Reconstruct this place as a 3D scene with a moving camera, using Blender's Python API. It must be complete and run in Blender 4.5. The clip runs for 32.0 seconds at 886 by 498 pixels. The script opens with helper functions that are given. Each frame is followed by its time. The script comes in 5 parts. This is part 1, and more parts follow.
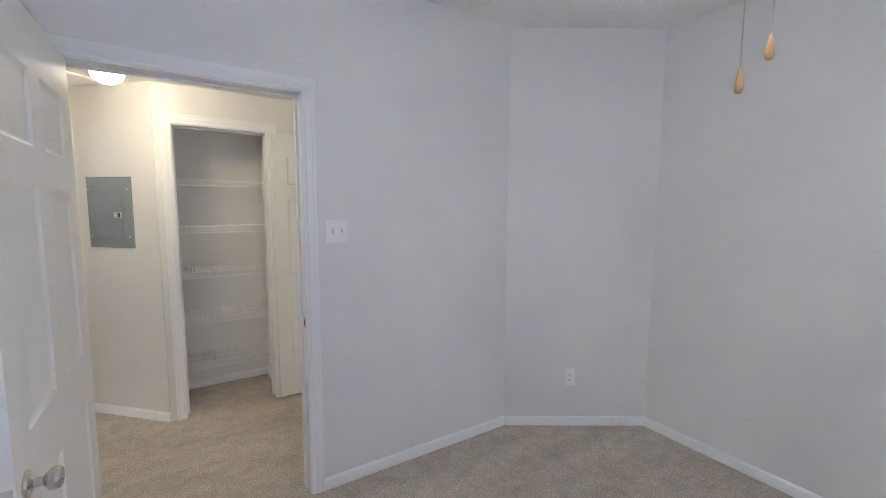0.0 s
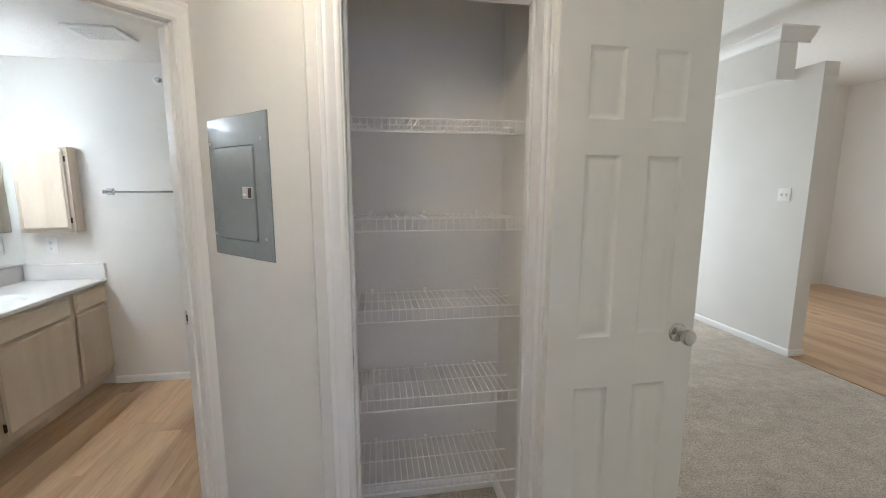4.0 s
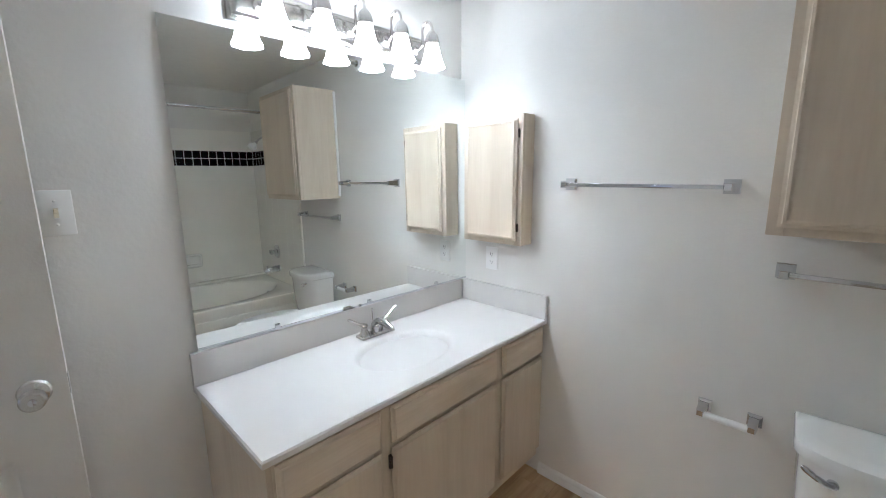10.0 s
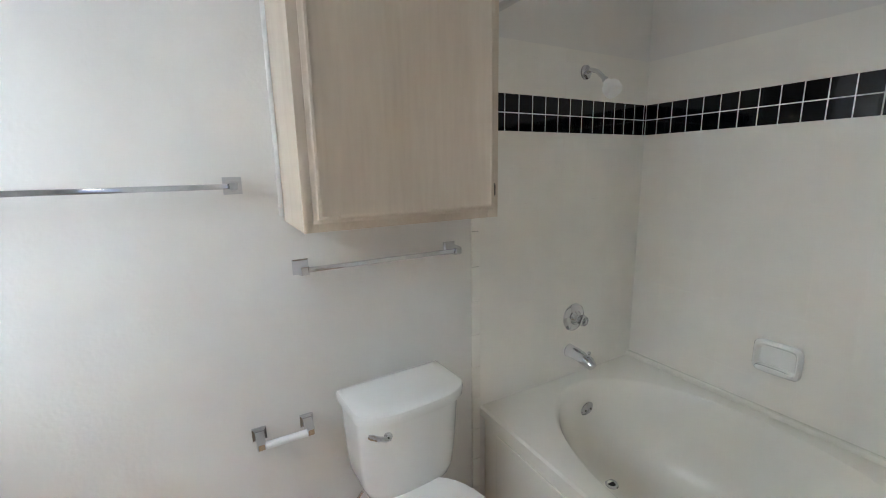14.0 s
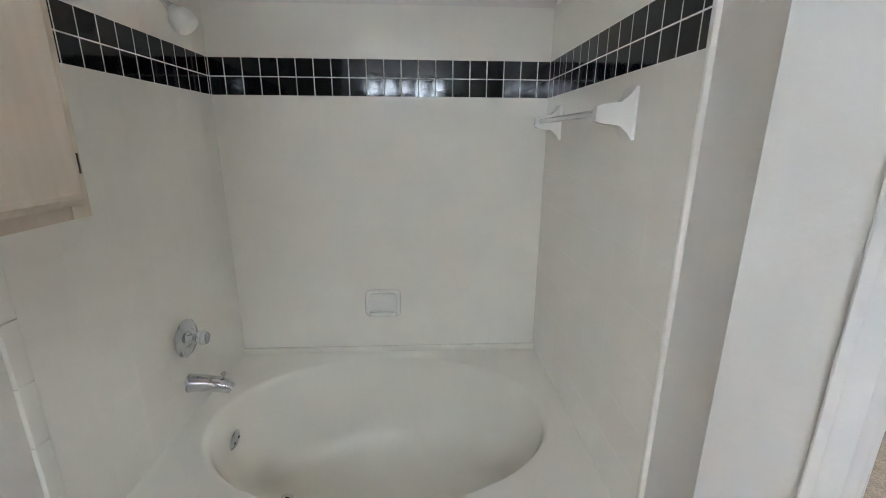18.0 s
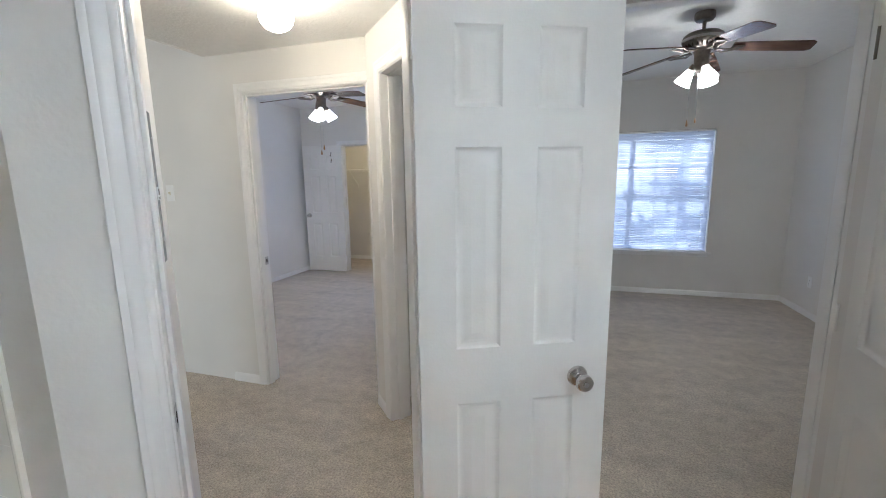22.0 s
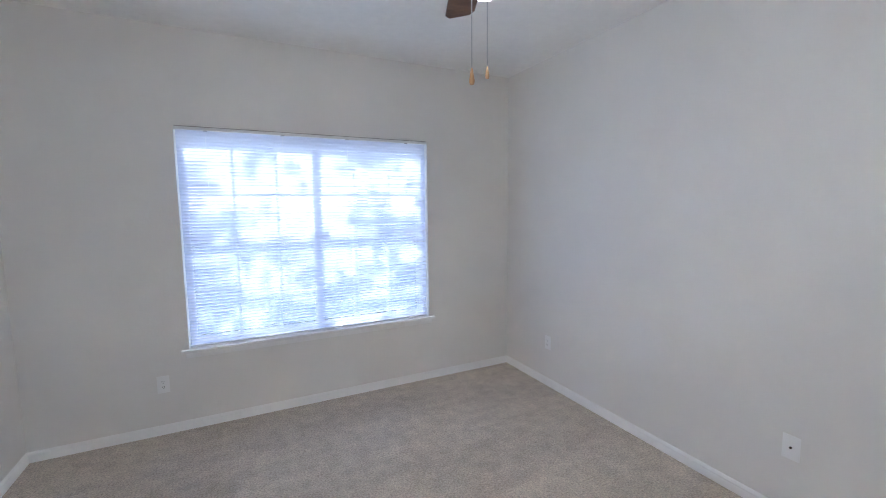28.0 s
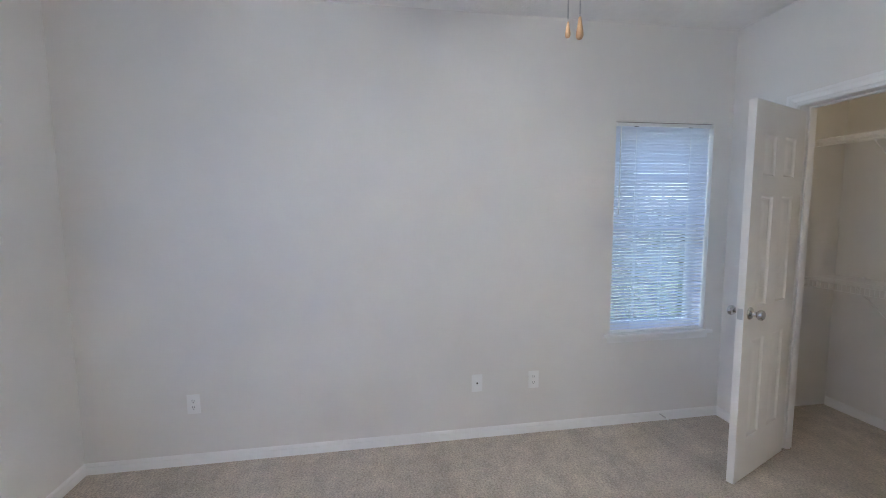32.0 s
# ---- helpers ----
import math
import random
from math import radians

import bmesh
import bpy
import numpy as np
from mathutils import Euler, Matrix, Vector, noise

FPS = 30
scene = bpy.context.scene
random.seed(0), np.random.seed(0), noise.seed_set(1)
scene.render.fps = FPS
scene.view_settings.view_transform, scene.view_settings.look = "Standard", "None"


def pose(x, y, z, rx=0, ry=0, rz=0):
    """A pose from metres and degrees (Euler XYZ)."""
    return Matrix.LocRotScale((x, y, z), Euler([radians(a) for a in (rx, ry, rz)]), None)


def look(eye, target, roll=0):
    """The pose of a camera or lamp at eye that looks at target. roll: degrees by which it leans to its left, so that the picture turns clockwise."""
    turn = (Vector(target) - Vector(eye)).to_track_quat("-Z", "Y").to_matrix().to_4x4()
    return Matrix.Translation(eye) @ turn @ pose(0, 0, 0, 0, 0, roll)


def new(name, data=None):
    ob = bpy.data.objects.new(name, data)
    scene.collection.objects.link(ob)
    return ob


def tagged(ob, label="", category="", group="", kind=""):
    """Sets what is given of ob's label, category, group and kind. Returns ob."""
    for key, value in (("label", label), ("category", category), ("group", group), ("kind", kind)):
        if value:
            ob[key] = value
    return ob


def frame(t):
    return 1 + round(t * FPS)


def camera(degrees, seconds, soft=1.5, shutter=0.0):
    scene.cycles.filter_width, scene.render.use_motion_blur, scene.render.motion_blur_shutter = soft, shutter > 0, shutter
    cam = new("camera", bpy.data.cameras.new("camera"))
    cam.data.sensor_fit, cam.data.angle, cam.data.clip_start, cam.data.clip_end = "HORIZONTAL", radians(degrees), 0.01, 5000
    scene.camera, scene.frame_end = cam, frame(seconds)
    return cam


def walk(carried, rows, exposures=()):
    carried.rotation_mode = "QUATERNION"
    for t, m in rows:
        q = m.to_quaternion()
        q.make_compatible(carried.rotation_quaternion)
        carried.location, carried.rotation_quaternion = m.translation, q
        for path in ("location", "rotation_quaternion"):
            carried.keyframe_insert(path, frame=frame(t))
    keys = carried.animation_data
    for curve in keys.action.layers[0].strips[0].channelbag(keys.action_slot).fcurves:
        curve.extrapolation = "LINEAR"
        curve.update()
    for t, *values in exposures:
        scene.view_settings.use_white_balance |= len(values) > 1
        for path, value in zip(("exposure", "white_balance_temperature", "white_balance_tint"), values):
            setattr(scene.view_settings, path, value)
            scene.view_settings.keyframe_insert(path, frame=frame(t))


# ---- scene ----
cam = camera(94.1, 32.0, soft=1.0)
PATH = [
    (0, (1.203, 1.25, 1.506), (2.278, 2.924, 1.301), 0.3),
    (0.5, (1.24, 1.508, 1.502), (2.179, 3.261, 1.286), 0.4),
    (1, (1.269, 1.793, 1.499), (2.07, 3.613, 1.281), 0.4),
    (1.5, (1.269, 2.1, 1.493), (1.978, 3.957, 1.278), 0.5),
    (2, (1.276, 2.407, 1.481), (1.886, 4.299, 1.263), 0.5),
    (2.5, (1.292, 2.67, 1.473), (1.81, 4.588, 1.25), 0.6),
    (4.5, (1.258, 3.534, 1.455), (1.446, 5.501, 1.146), 0.0),
    (5, (1.17, 3.72, 1.465), (1.167, 5.696, 1.156), 0.1),
    (5.5, (1.062, 3.877, 1.466), (0.84, 5.84, 1.154), 0.1),
    (6, (0.954, 4.047, 1.473), (0.469, 5.961, 1.155), -0.0),
    (6.5, (0.869, 4.202, 1.47), (0.113, 6.026, 1.153), 0.0),
    (7, (0.771, 4.341, 1.474), (-0.195, 6.063, 1.154), -0.1),
    (7.5, (0.675, 4.466, 1.48), (-0.455, 6.086, 1.166), -0.2),
    (8, (0.585, 4.574, 1.476), (-0.696, 6.077, 1.157), -0.3),
    (8.5, (0.505, 4.681, 1.467), (-0.868, 6.096, 1.138), -0.4),
    (9, (0.435, 4.769, 1.46), (-0.969, 6.149, 1.105), -0.3),
    (9.5, (0.351, 4.865, 1.469), (-1.059, 6.234, 1.097), -0.4),
    (10, (0.264, 4.956, 1.479), (-1.099, 6.373, 1.112), -0.5),
    (10.5, (0.207, 5.014, 1.475), (-0.962, 6.596, 1.107), -0.4),
    (11, (0.162, 5.084, 1.461), (-0.752, 6.824, 1.089), -0.4),
    (11.5, (0.122, 5.167, 1.455), (-0.505, 7.032, 1.095), -0.3),
    (12, (0.102, 5.233, 1.463), (-0.219, 7.175, 1.107), -0.4),
    (12.5, (0.056, 5.283, 1.477), (0.052, 7.25, 1.115), -0.6),
    (13, (0.01, 5.316, 1.478), (0.364, 7.25, 1.112), -0.8),
    (13.5, (-0.014, 5.316, 1.468), (0.693, 7.151, 1.103), -0.9),
    (14, (-0.05, 5.276, 1.462), (0.903, 6.992, 1.076), -1.1),
    (14.5, (-0.088, 5.241, 1.458), (1.044, 6.827, 1.009), -1.2),
    (16.5, (-0.032, 5.556, 1.444), (1.751, 6.281, 0.902), 0.3),
    (17, (0.042, 5.656, 1.434), (1.907, 6.137, 0.895), 0.3),
    (17.5, (0.062, 5.723, 1.428), (1.982, 5.909, 0.902), 0.4),
    (18, (0.03, 5.765, 1.434), (1.959, 5.663, 0.918), 0.3),
    (18.5, (-0.029, 5.83, 1.443), (1.858, 5.414, 0.928), 0.1),
    (19, (-0.074, 5.89, 1.432), (1.713, 5.15, 0.924), 0.0),
    (19.5, (-0.117, 5.937, 1.426), (1.516, 4.897, 0.924), -0.2),
    (20, (-0.172, 5.957, 1.426), (1.288, 4.681, 0.938), -0.5),
    (20.5, (-0.232, 5.936, 1.441), (1.015, 4.444, 0.975), -0.7),
    (21, (-0.272, 5.913, 1.451), (0.74, 4.239, 1.034), -0.8),
    (21.5, (-0.318, 5.87, 1.465), (0.471, 4.068, 1.091), -0.8),
    (22, (-0.352, 5.762, 1.467), (0.23, 3.874, 1.138), -0.8),
    (22.5, (-0.404, 5.582, 1.472), (-0.009, 3.64, 1.188), -1.0),
    (23, (-0.442, 5.403, 1.462), (-0.233, 3.427, 1.224), -1.1),
    (23.5, (-0.458, 5.205, 1.461), (-0.445, 3.216, 1.249), -0.5),
    (24, (-0.472, 4.999, 1.46), (-0.651, 3.017, 1.257), -0.5),
    (24.5, (-0.532, 4.787, 1.459), (-0.788, 2.814, 1.255), -0.9),
    (26.5, (-0.761, 3.896, 1.491), (-1.052, 1.928, 1.278), -0.6),
    (27, (-0.751, 3.672, 1.496), (-1.2, 1.734, 1.292), -0.5),
    (27.5, (-0.653, 3.444, 1.492), (-1.313, 1.567, 1.29), -0.5),
    (28, (-0.539, 3.227, 1.49), (-1.42, 1.443, 1.285), -0.6),
    (28.5, (-0.455, 3.006, 1.485), (-1.578, 1.363, 1.285), -0.6),
    (29, (-0.375, 2.78, 1.487), (-1.727, 1.319, 1.291), -0.6),
    (29.5, (-0.322, 2.572, 1.487), (-1.874, 1.326, 1.29), -0.5),
    (30, (-0.321, 2.355, 1.483), (-2.051, 1.372, 1.277), -0.2),
    (30.5, (-0.33, 2.163, 1.486), (-2.211, 1.512, 1.29), -0.1),
    (31, (-0.326, 1.986, 1.484), (-2.294, 1.681, 1.298), -0.3),
    (31.5, (-0.317, 1.833, 1.477), (-2.307, 1.872, 1.289), -0.3),
    (32, (-0.287, 1.708, 1.472), (-2.253, 2.022, 1.282), -0.4),
]
EXPOSURES = [(0.0, 1.42, 5800, 4), (2.0, 1.2, 5700, 3), (4.5, 1.25, 5550, 5), (7.0, 0.95, 5450, 5), (9.0, 1.07, 5450, 6), (11.0, 0.97, 5450, 6), (13.0, 1.2, 5450, 6), (15.0, 1.6, 5500, 6), (18.0, 1.53, 5450, 6), (19.0, 1.5, 5450, 6), (20.0, 1.45, 5450, 6), (22.0, 1.36, 5350, 5), (24.0, 1.46, 5400, 8), (26.5, 1.95, 5280, 8), (29.0, 1.93, 5300, 9), (32.0, 1.98, 5350, 9)]
scene.cycles.max_bounces, scene.cycles.diffuse_bounces, scene.cycles.glossy_bounces = 16, 12, 8
walk(cam, [(t, look(eye, target, roll)) for t, eye, target, roll in PATH], EXPOSURES)

# ---- world, sun and exposure ----
world = bpy.data.worlds.new("sky")
scene.world = world
world.use_nodes = True
sky_nodes = world.node_tree
sky_tex = sky_nodes.nodes.new("ShaderNodeTexSky")
sky_tex.sky_type, sky_tex.sun_disc = "NISHITA", False
sky_tex.sun_elevation, sky_tex.sun_rotation = radians(37), radians(180)
sky_nodes.nodes["Background"].inputs["Strength"].default_value = 0.12
sky_nodes.links.new(sky_tex.outputs["Color"], sky_nodes.nodes["Background"].inputs["Color"])
sun_data = bpy.data.lights.new("sun", "SUN")
sun_data.energy, sun_data.angle, sun_data.color = 1.75, radians(0.55), (1.0, 0.96, 0.9)
sun = new("sun", sun_data)
sun.matrix_world = look((0, -math.cos(radians(37)) * 20, math.sin(radians(37)) * 20), (0, 0, 0))


def window_light(x, y, z, w, h, turn, watts, colour=(0.58, 0.69, 1.0)):
    """The sky's light at a window, behind its blind."""
    d = bpy.data.lights.new("window_skylight", "AREA")
    d.shape, d.size, d.size_y, d.energy, d.color = "RECTANGLE", w, h, watts, colour
    ob = new("window_skylight", d)
    ob.matrix_world = pose(x, y, z, 90, 0, turn)


window_light(-1.08, -0.15, 1.29, 1.68, 1.38, 0, 2.3)
window_light(-2.98, 3.585, 1.33, 0.62, 1.30, -90, 0.38, (0.88, 1.0, 0.90))
window_light(1.5, -0.25, 1.29, 0.90, 1.38, 0, 9)
window_light(4.75, 8.45, 1.3, 3.0, 1.9, 180, 32, (1.0, 0.95, 0.88))

# ---- materials ----
def material(name, colour, rough=0.5, metal=0.0, vary=0.06, scale=8.0, bump=0.0, bump_scale=200.0, stain=0.0, stain_scale=1.5,
             coat=0.0, emit=0.0, emit_colour=(1, 1, 1), stretch=(1, 1, 1), rough_vary=0.0, spec=0.5, piece=0.0):
    """A procedural surface: colour noise at two scales, gloss variation and fine relief, in metres."""
    m = bpy.data.materials.new(name)
    m.use_nodes = True
    nt = m.node_tree
    n, l = nt.nodes, nt.links
    b = n["Principled BSDF"]
    b.inputs["Roughness"].default_value, b.inputs["Metallic"].default_value = rough, metal
    b.inputs["Specular IOR Level"].default_value = spec
    b.inputs["Coat Weight"].default_value = coat
    geo = n.new("ShaderNodeNewGeometry")
    mp = n.new("ShaderNodeMapping")
    mp.inputs["Scale"].default_value = stretch
    l.new(geo.outputs["Position"], mp.inputs["Vector"])
    fine = n.new("ShaderNodeTexNoise")
    fine.inputs["Scale"].default_value, fine.inputs["Detail"].default_value = scale, 5.0
    l.new(mp.outputs["Vector"], fine.inputs["Vector"])
    ramp = n.new("ShaderNodeMapRange")
    ramp.inputs["From Min"].default_value, ramp.inputs["From Max"].default_value = 0.3, 0.7
    ramp.inputs["To Min"].default_value, ramp.inputs["To Max"].default_value = 1.0 - vary, 1.0 + vary
    l.new(fine.outputs["Fac"], ramp.inputs["Value"])
    value = ramp.outputs["Result"]
    if stain:
        broad = n.new("ShaderNodeTexNoise")
        broad.inputs["Scale"].default_value, broad.inputs["Detail"].default_value = stain_scale, 3.0
        l.new(geo.outputs["Position"], broad.inputs["Vector"])
        r2 = n.new("ShaderNodeMapRange")
        r2.inputs["From Min"].default_value, r2.inputs["From Max"].default_value = 0.35, 0.65
        r2.inputs["To Min"].default_value, r2.inputs["To Max"].default_value = 1.0 - stain, 1.0 + stain * 0.4
        l.new(broad.outputs["Fac"], r2.inputs["Value"])
        mul = n.new("ShaderNodeMath")
        mul.operation = "MULTIPLY"
        l.new(value, mul.inputs[0]), l.new(r2.outputs["Result"], mul.inputs[1])
        value = mul.outputs[0]
    if piece:
        info = n.new("ShaderNodeObjectInfo")
        r3 = n.new("ShaderNodeMapRange")
        r3.inputs["To Min"].default_value, r3.inputs["To Max"].default_value = 1.0 - piece, 1.0 + piece
        l.new(info.outputs["Random"], r3.inputs["Value"])
        mul2 = n.new("ShaderNodeMath")
        mul2.operation = "MULTIPLY"
        l.new(value, mul2.inputs[0]), l.new(r3.outputs["Result"], mul2.inputs[1])
        value = mul2.outputs[0]
    tint = n.new("ShaderNodeVectorMath")
    tint.operation = "SCALE"
    tint.inputs[0].default_value = colour
    l.new(value, tint.inputs["Scale"])
    l.new(tint.outputs["Vector"], b.inputs["Base Color"])
    if rough_vary:
        r4 = n.new("ShaderNodeMapRange")
        r4.inputs["To Min"].default_value, r4.inputs["To Max"].default_value = max(0.02, rough - rough_vary), min(1.0, rough + rough_vary)
        l.new(fine.outputs["Fac"], r4.inputs["Value"])
        l.new(r4.outputs["Result"], b.inputs["Roughness"])
    if bump:
        rel = n.new("ShaderNodeTexNoise")
        rel.inputs["Scale"].default_value, rel.inputs["Detail"].default_value = bump_scale, 3.0
        l.new(mp.outputs["Vector"], rel.inputs["Vector"])
        bp = n.new("ShaderNodeBump")
        bp.inputs["Strength"].default_value, bp.inputs["Distance"].default_value = 1.0, bump
        l.new(rel.outputs["Fac"], bp.inputs["Height"])
        l.new(bp.outputs["Normal"], b.inputs["Normal"])
    if emit:
        b.inputs["Emission Color"].default_value = (*emit_colour, 1)
        b.inputs["Emission Strength"].default_value = emit
    return m


def wood_material(name, light, dark, axis, rough=0.4, grain=9.0, piece=0.0, contrast=1.0, knots=False):
    """Wood with long grain along one axis (0, 1 or 2), in world metres."""
    m = bpy.data.materials.new(name)
    m.use_nodes = True
    n, l = m.node_tree.nodes, m.node_tree.links
    b = n["Principled BSDF"]
    geo = n.new("ShaderNodeNewGeometry")
    add = n.new("ShaderNodeVectorMath")
    add.operation = "ADD"
    l.new(geo.outputs["Position"], add.inputs[0])
    info = n.new("ShaderNodeObjectInfo")
    shift = n.new("ShaderNodeVectorMath")
    shift.operation = "SCALE"
    shift.inputs[0].default_value = (7.0, 11.0, 5.0)
    l.new(info.outputs["Random"], shift.inputs["Scale"])
    l.new(shift.outputs["Vector"], add.inputs[1])
    mp = n.new("ShaderNodeMapping")
    sc = [1.0, 1.0, 1.0]
    sc[axis] = 0.08
    mp.inputs["Scale"].default_value = sc
    l.new(add.outputs["Vector"], mp.inputs["Vector"])
    broad = n.new("ShaderNodeTexNoise")
    broad.inputs["Scale"].default_value, broad.inputs["Detail"].default_value, broad.inputs["Distortion"].default_value = grain, 4.0, 1.2
    l.new(mp.outputs["Vector"], broad.inputs["Vector"])
    fine = n.new("ShaderNodeTexNoise")
    fine.inputs["Scale"].default_value, fine.inputs["Detail"].default_value = grain * 16, 4.0
    l.new(mp.outputs["Vector"], fine.inputs["Vector"])
    mixf = n.new("ShaderNodeMath")
    mixf.operation = "MULTIPLY_ADD"
    mixf.inputs[1].default_value = 0.35
    l.new(fine.outputs["Fac"], mixf.inputs[0]), l.new(broad.outputs["Fac"], mixf.inputs[2])
    rg = n.new("ShaderNodeMapRange")
    rg.inputs["From Min"].default_value, rg.inputs["From Max"].default_value = 0.67 - 0.25 / contrast, 0.67 + 0.2 / contrast
    l.new(mixf.outputs[0], rg.inputs["Value"])
    mix = n.new("ShaderNodeMix")
    mix.data_type = "RGBA"
    mix.inputs["A"].default_value, mix.inputs["B"].default_value = (*dark, 1), (*light, 1)
    l.new(rg.outputs["Result"], mix.inputs["Factor"])
    r3 = n.new("ShaderNodeMapRange")
    r3.inputs["To Min"].default_value, r3.inputs["To Max"].default_value = 1.0 - piece, 1.0 + piece
    l.new(info.outputs["Random"], r3.inputs["Value"])
    tint = n.new("ShaderNodeVectorMath")
    tint.operation = "SCALE"
    l.new(mix.outputs["Result"], tint.inputs[0]), l.new(r3.outputs["Result"], tint.inputs["Scale"])
    colour = tint.outputs["Vector"]
    if knots:
        spread = n.new("ShaderNodeMapping")
        spread.inputs["Scale"].default_value = [0.45 if k == axis else 1.0 for k in range(3)]
        l.new(add.outputs["Vector"], spread.inputs["Vector"])
        cells = n.new("ShaderNodeTexVoronoi")
        cells.inputs["Scale"].default_value = 3.4
        l.new(spread.outputs["Vector"], cells.inputs["Vector"])
        ring = n.new("ShaderNodeMapRange")
        for key, v in (("From Min", 0.02), ("From Max", 0.13), ("To Min", 0.36), ("To Max", 1.0)):
            ring.inputs[key].default_value = v
        l.new(cells.outputs["Distance"], ring.inputs["Value"])
        knot = n.new("ShaderNodeVectorMath")
        knot.operation = "SCALE"
        l.new(colour, knot.inputs[0]), l.new(ring.outputs["Result"], knot.inputs["Scale"])
        colour = knot.outputs["Vector"]
    l.new(colour, b.inputs["Base Color"])
    b.inputs["Roughness"].default_value = rough
    bp = n.new("ShaderNodeBump")
    bp.inputs["Strength"].default_value, bp.inputs["Distance"].default_value = 0.5, 0.0006
    l.new(fine.outputs["Fac"], bp.inputs["Height"]), l.new(bp.outputs["Normal"], b.inputs["Normal"])
    return m


def carpet_material():
    """Cut pile: tuft-scale speckle, trodden streaks and a few darker spots."""
    m = bpy.data.materials.new("carpet_pile")
    m.use_nodes = True
    n, l = m.node_tree.nodes, m.node_tree.links
    b = n["Principled BSDF"]
    b.inputs["Roughness"].default_value, b.inputs["Specular IOR Level"].default_value = 1.0, 0.05
    b.inputs["Sheen Weight"].default_value, b.inputs["Sheen Roughness"].default_value = 0.25, 0.6
    geo = n.new("ShaderNodeNewGeometry")

    def noise_value(scale, detail, low, high, to_low, to_high, rough=0.5):
        t = n.new("ShaderNodeTexNoise")
        t.inputs["Scale"].default_value, t.inputs["Detail"].default_value, t.inputs["Roughness"].default_value = scale, detail, rough
        l.new(geo.outputs["Position"], t.inputs["Vector"])
        r = n.new("ShaderNodeMapRange")
        for key, v in (("From Min", low), ("From Max", high), ("To Min", to_low), ("To Max", to_high)):
            r.inputs[key].default_value = v
        l.new(t.outputs["Fac"], r.inputs["Value"])
        return r.outputs["Result"], t.outputs["Fac"]

    tuft, raw = noise_value(95.0, 4.0, 0.34, 0.66, 0.62, 1.30, 0.7)
    tread, _ = noise_value(11.0, 6.0, 0.38, 0.62, 0.86, 1.10, 0.7)
    spot, _ = noise_value(3.0, 7.0, 0.55, 0.69, 1.0, 0.86, 0.66)
    band = n.new("ShaderNodeTexNoise")
    band_map = n.new("ShaderNodeMapping")
    band_map.inputs["Scale"].default_value = (0.5, 3.2, 1.0)
    band_map.inputs["Rotation"].default_value = (0, 0, 0.12)
    l.new(geo.outputs["Position"], band_map.inputs["Vector"]), l.new(band_map.outputs["Vector"], band.inputs["Vector"])
    band.inputs["Scale"].default_value, band.inputs["Detail"].default_value = 1.3, 3.0
    band_range = n.new("ShaderNodeMapRange")
    for key, v in (("From Min", 0.4), ("From Max", 0.6), ("To Min", 0.93), ("To Max", 1.06)):
        band_range.inputs[key].default_value = v
    l.new(band.outputs["Fac"], band_range.inputs["Value"])
    value = tuft
    centre = n.new("ShaderNodeVectorMath")
    centre.operation = "DISTANCE"
    centre.inputs[1].default_value = (-1.95, 3.75, 0.0)
    l.new(geo.outputs["Position"], centre.inputs[0])
    reach = n.new("ShaderNodeMapRange")
    for key, v in (("From Min", 0.15), ("From Max", 0.75), ("To Min", 1.0), ("To Max", 0.0)):
        reach.inputs[key].default_value = v
    l.new(centre.outputs["Value"], reach.inputs["Value"])
    smudge, _ = noise_value(5.5, 4.0, 0.50, 0.66, 0.0, 0.38, 0.6)
    dirt = n.new("ShaderNodeMath")
    dirt.operation = "MULTIPLY"
    l.new(reach.outputs["Result"], dirt.inputs[0]), l.new(smudge, dirt.inputs[1])
    soiled = n.new("ShaderNodeMath")
    soiled.operation = "SUBTRACT"
    soiled.inputs[0].default_value = 1.0
    l.new(dirt.outputs[0], soiled.inputs[1])
    for other in (tread, spot, band_range.outputs["Result"], soiled.outputs[0]):
        mul = n.new("ShaderNodeMath")
        mul.operation = "MULTIPLY"
        l.new(value, mul.inputs[0]), l.new(other, mul.inputs[1])
        value = mul.outputs[0]
    tint = n.new("ShaderNodeVectorMath")
    tint.operation = "SCALE"
    tint.inputs[0].default_value = (0.515, 0.45, 0.368)
    l.new(value, tint.inputs["Scale"])
    l.new(tint.outputs["Vector"], b.inputs["Base Color"])
    bp = n.new("ShaderNodeBump")
    bp.inputs["Strength"].default_value, bp.inputs["Distance"].default_value = 0.9, 0.006
    l.new(raw, bp.inputs["Height"]), l.new(bp.outputs["Normal"], b.inputs["Normal"])
    return m


PAINT = material("wall_paint", (0.785, 0.77, 0.74), 0.6, vary=0.015, scale=3.0, bump=0.0007, bump_scale=80.0, stain=0.025, stain_scale=1.2)
CEILING = material("ceiling_paint", (0.86, 0.85, 0.825), 0.8, vary=0.02, scale=20.0, bump=0.003, bump_scale=60.0)
TRIM = material("trim_gloss_paint", (0.86, 0.855, 0.845), 0.4, vary=0.012, scale=12.0, bump=0.0003, bump_scale=120.0, coat=0.08)
DOOR = material("door_paint", (0.84, 0.83, 0.80), 0.48, spec=0.35, vary=0.012, scale=10.0, bump=0.0004, bump_scale=150.0, stain=0.02, stain_scale=2.0)
CARPET = carpet_material()
OAK = wood_material("pickled_oak", (0.66, 0.575, 0.465), (0.545, 0.455, 0.35), 2, 0.42, 5.0, 0.04, 1.0)
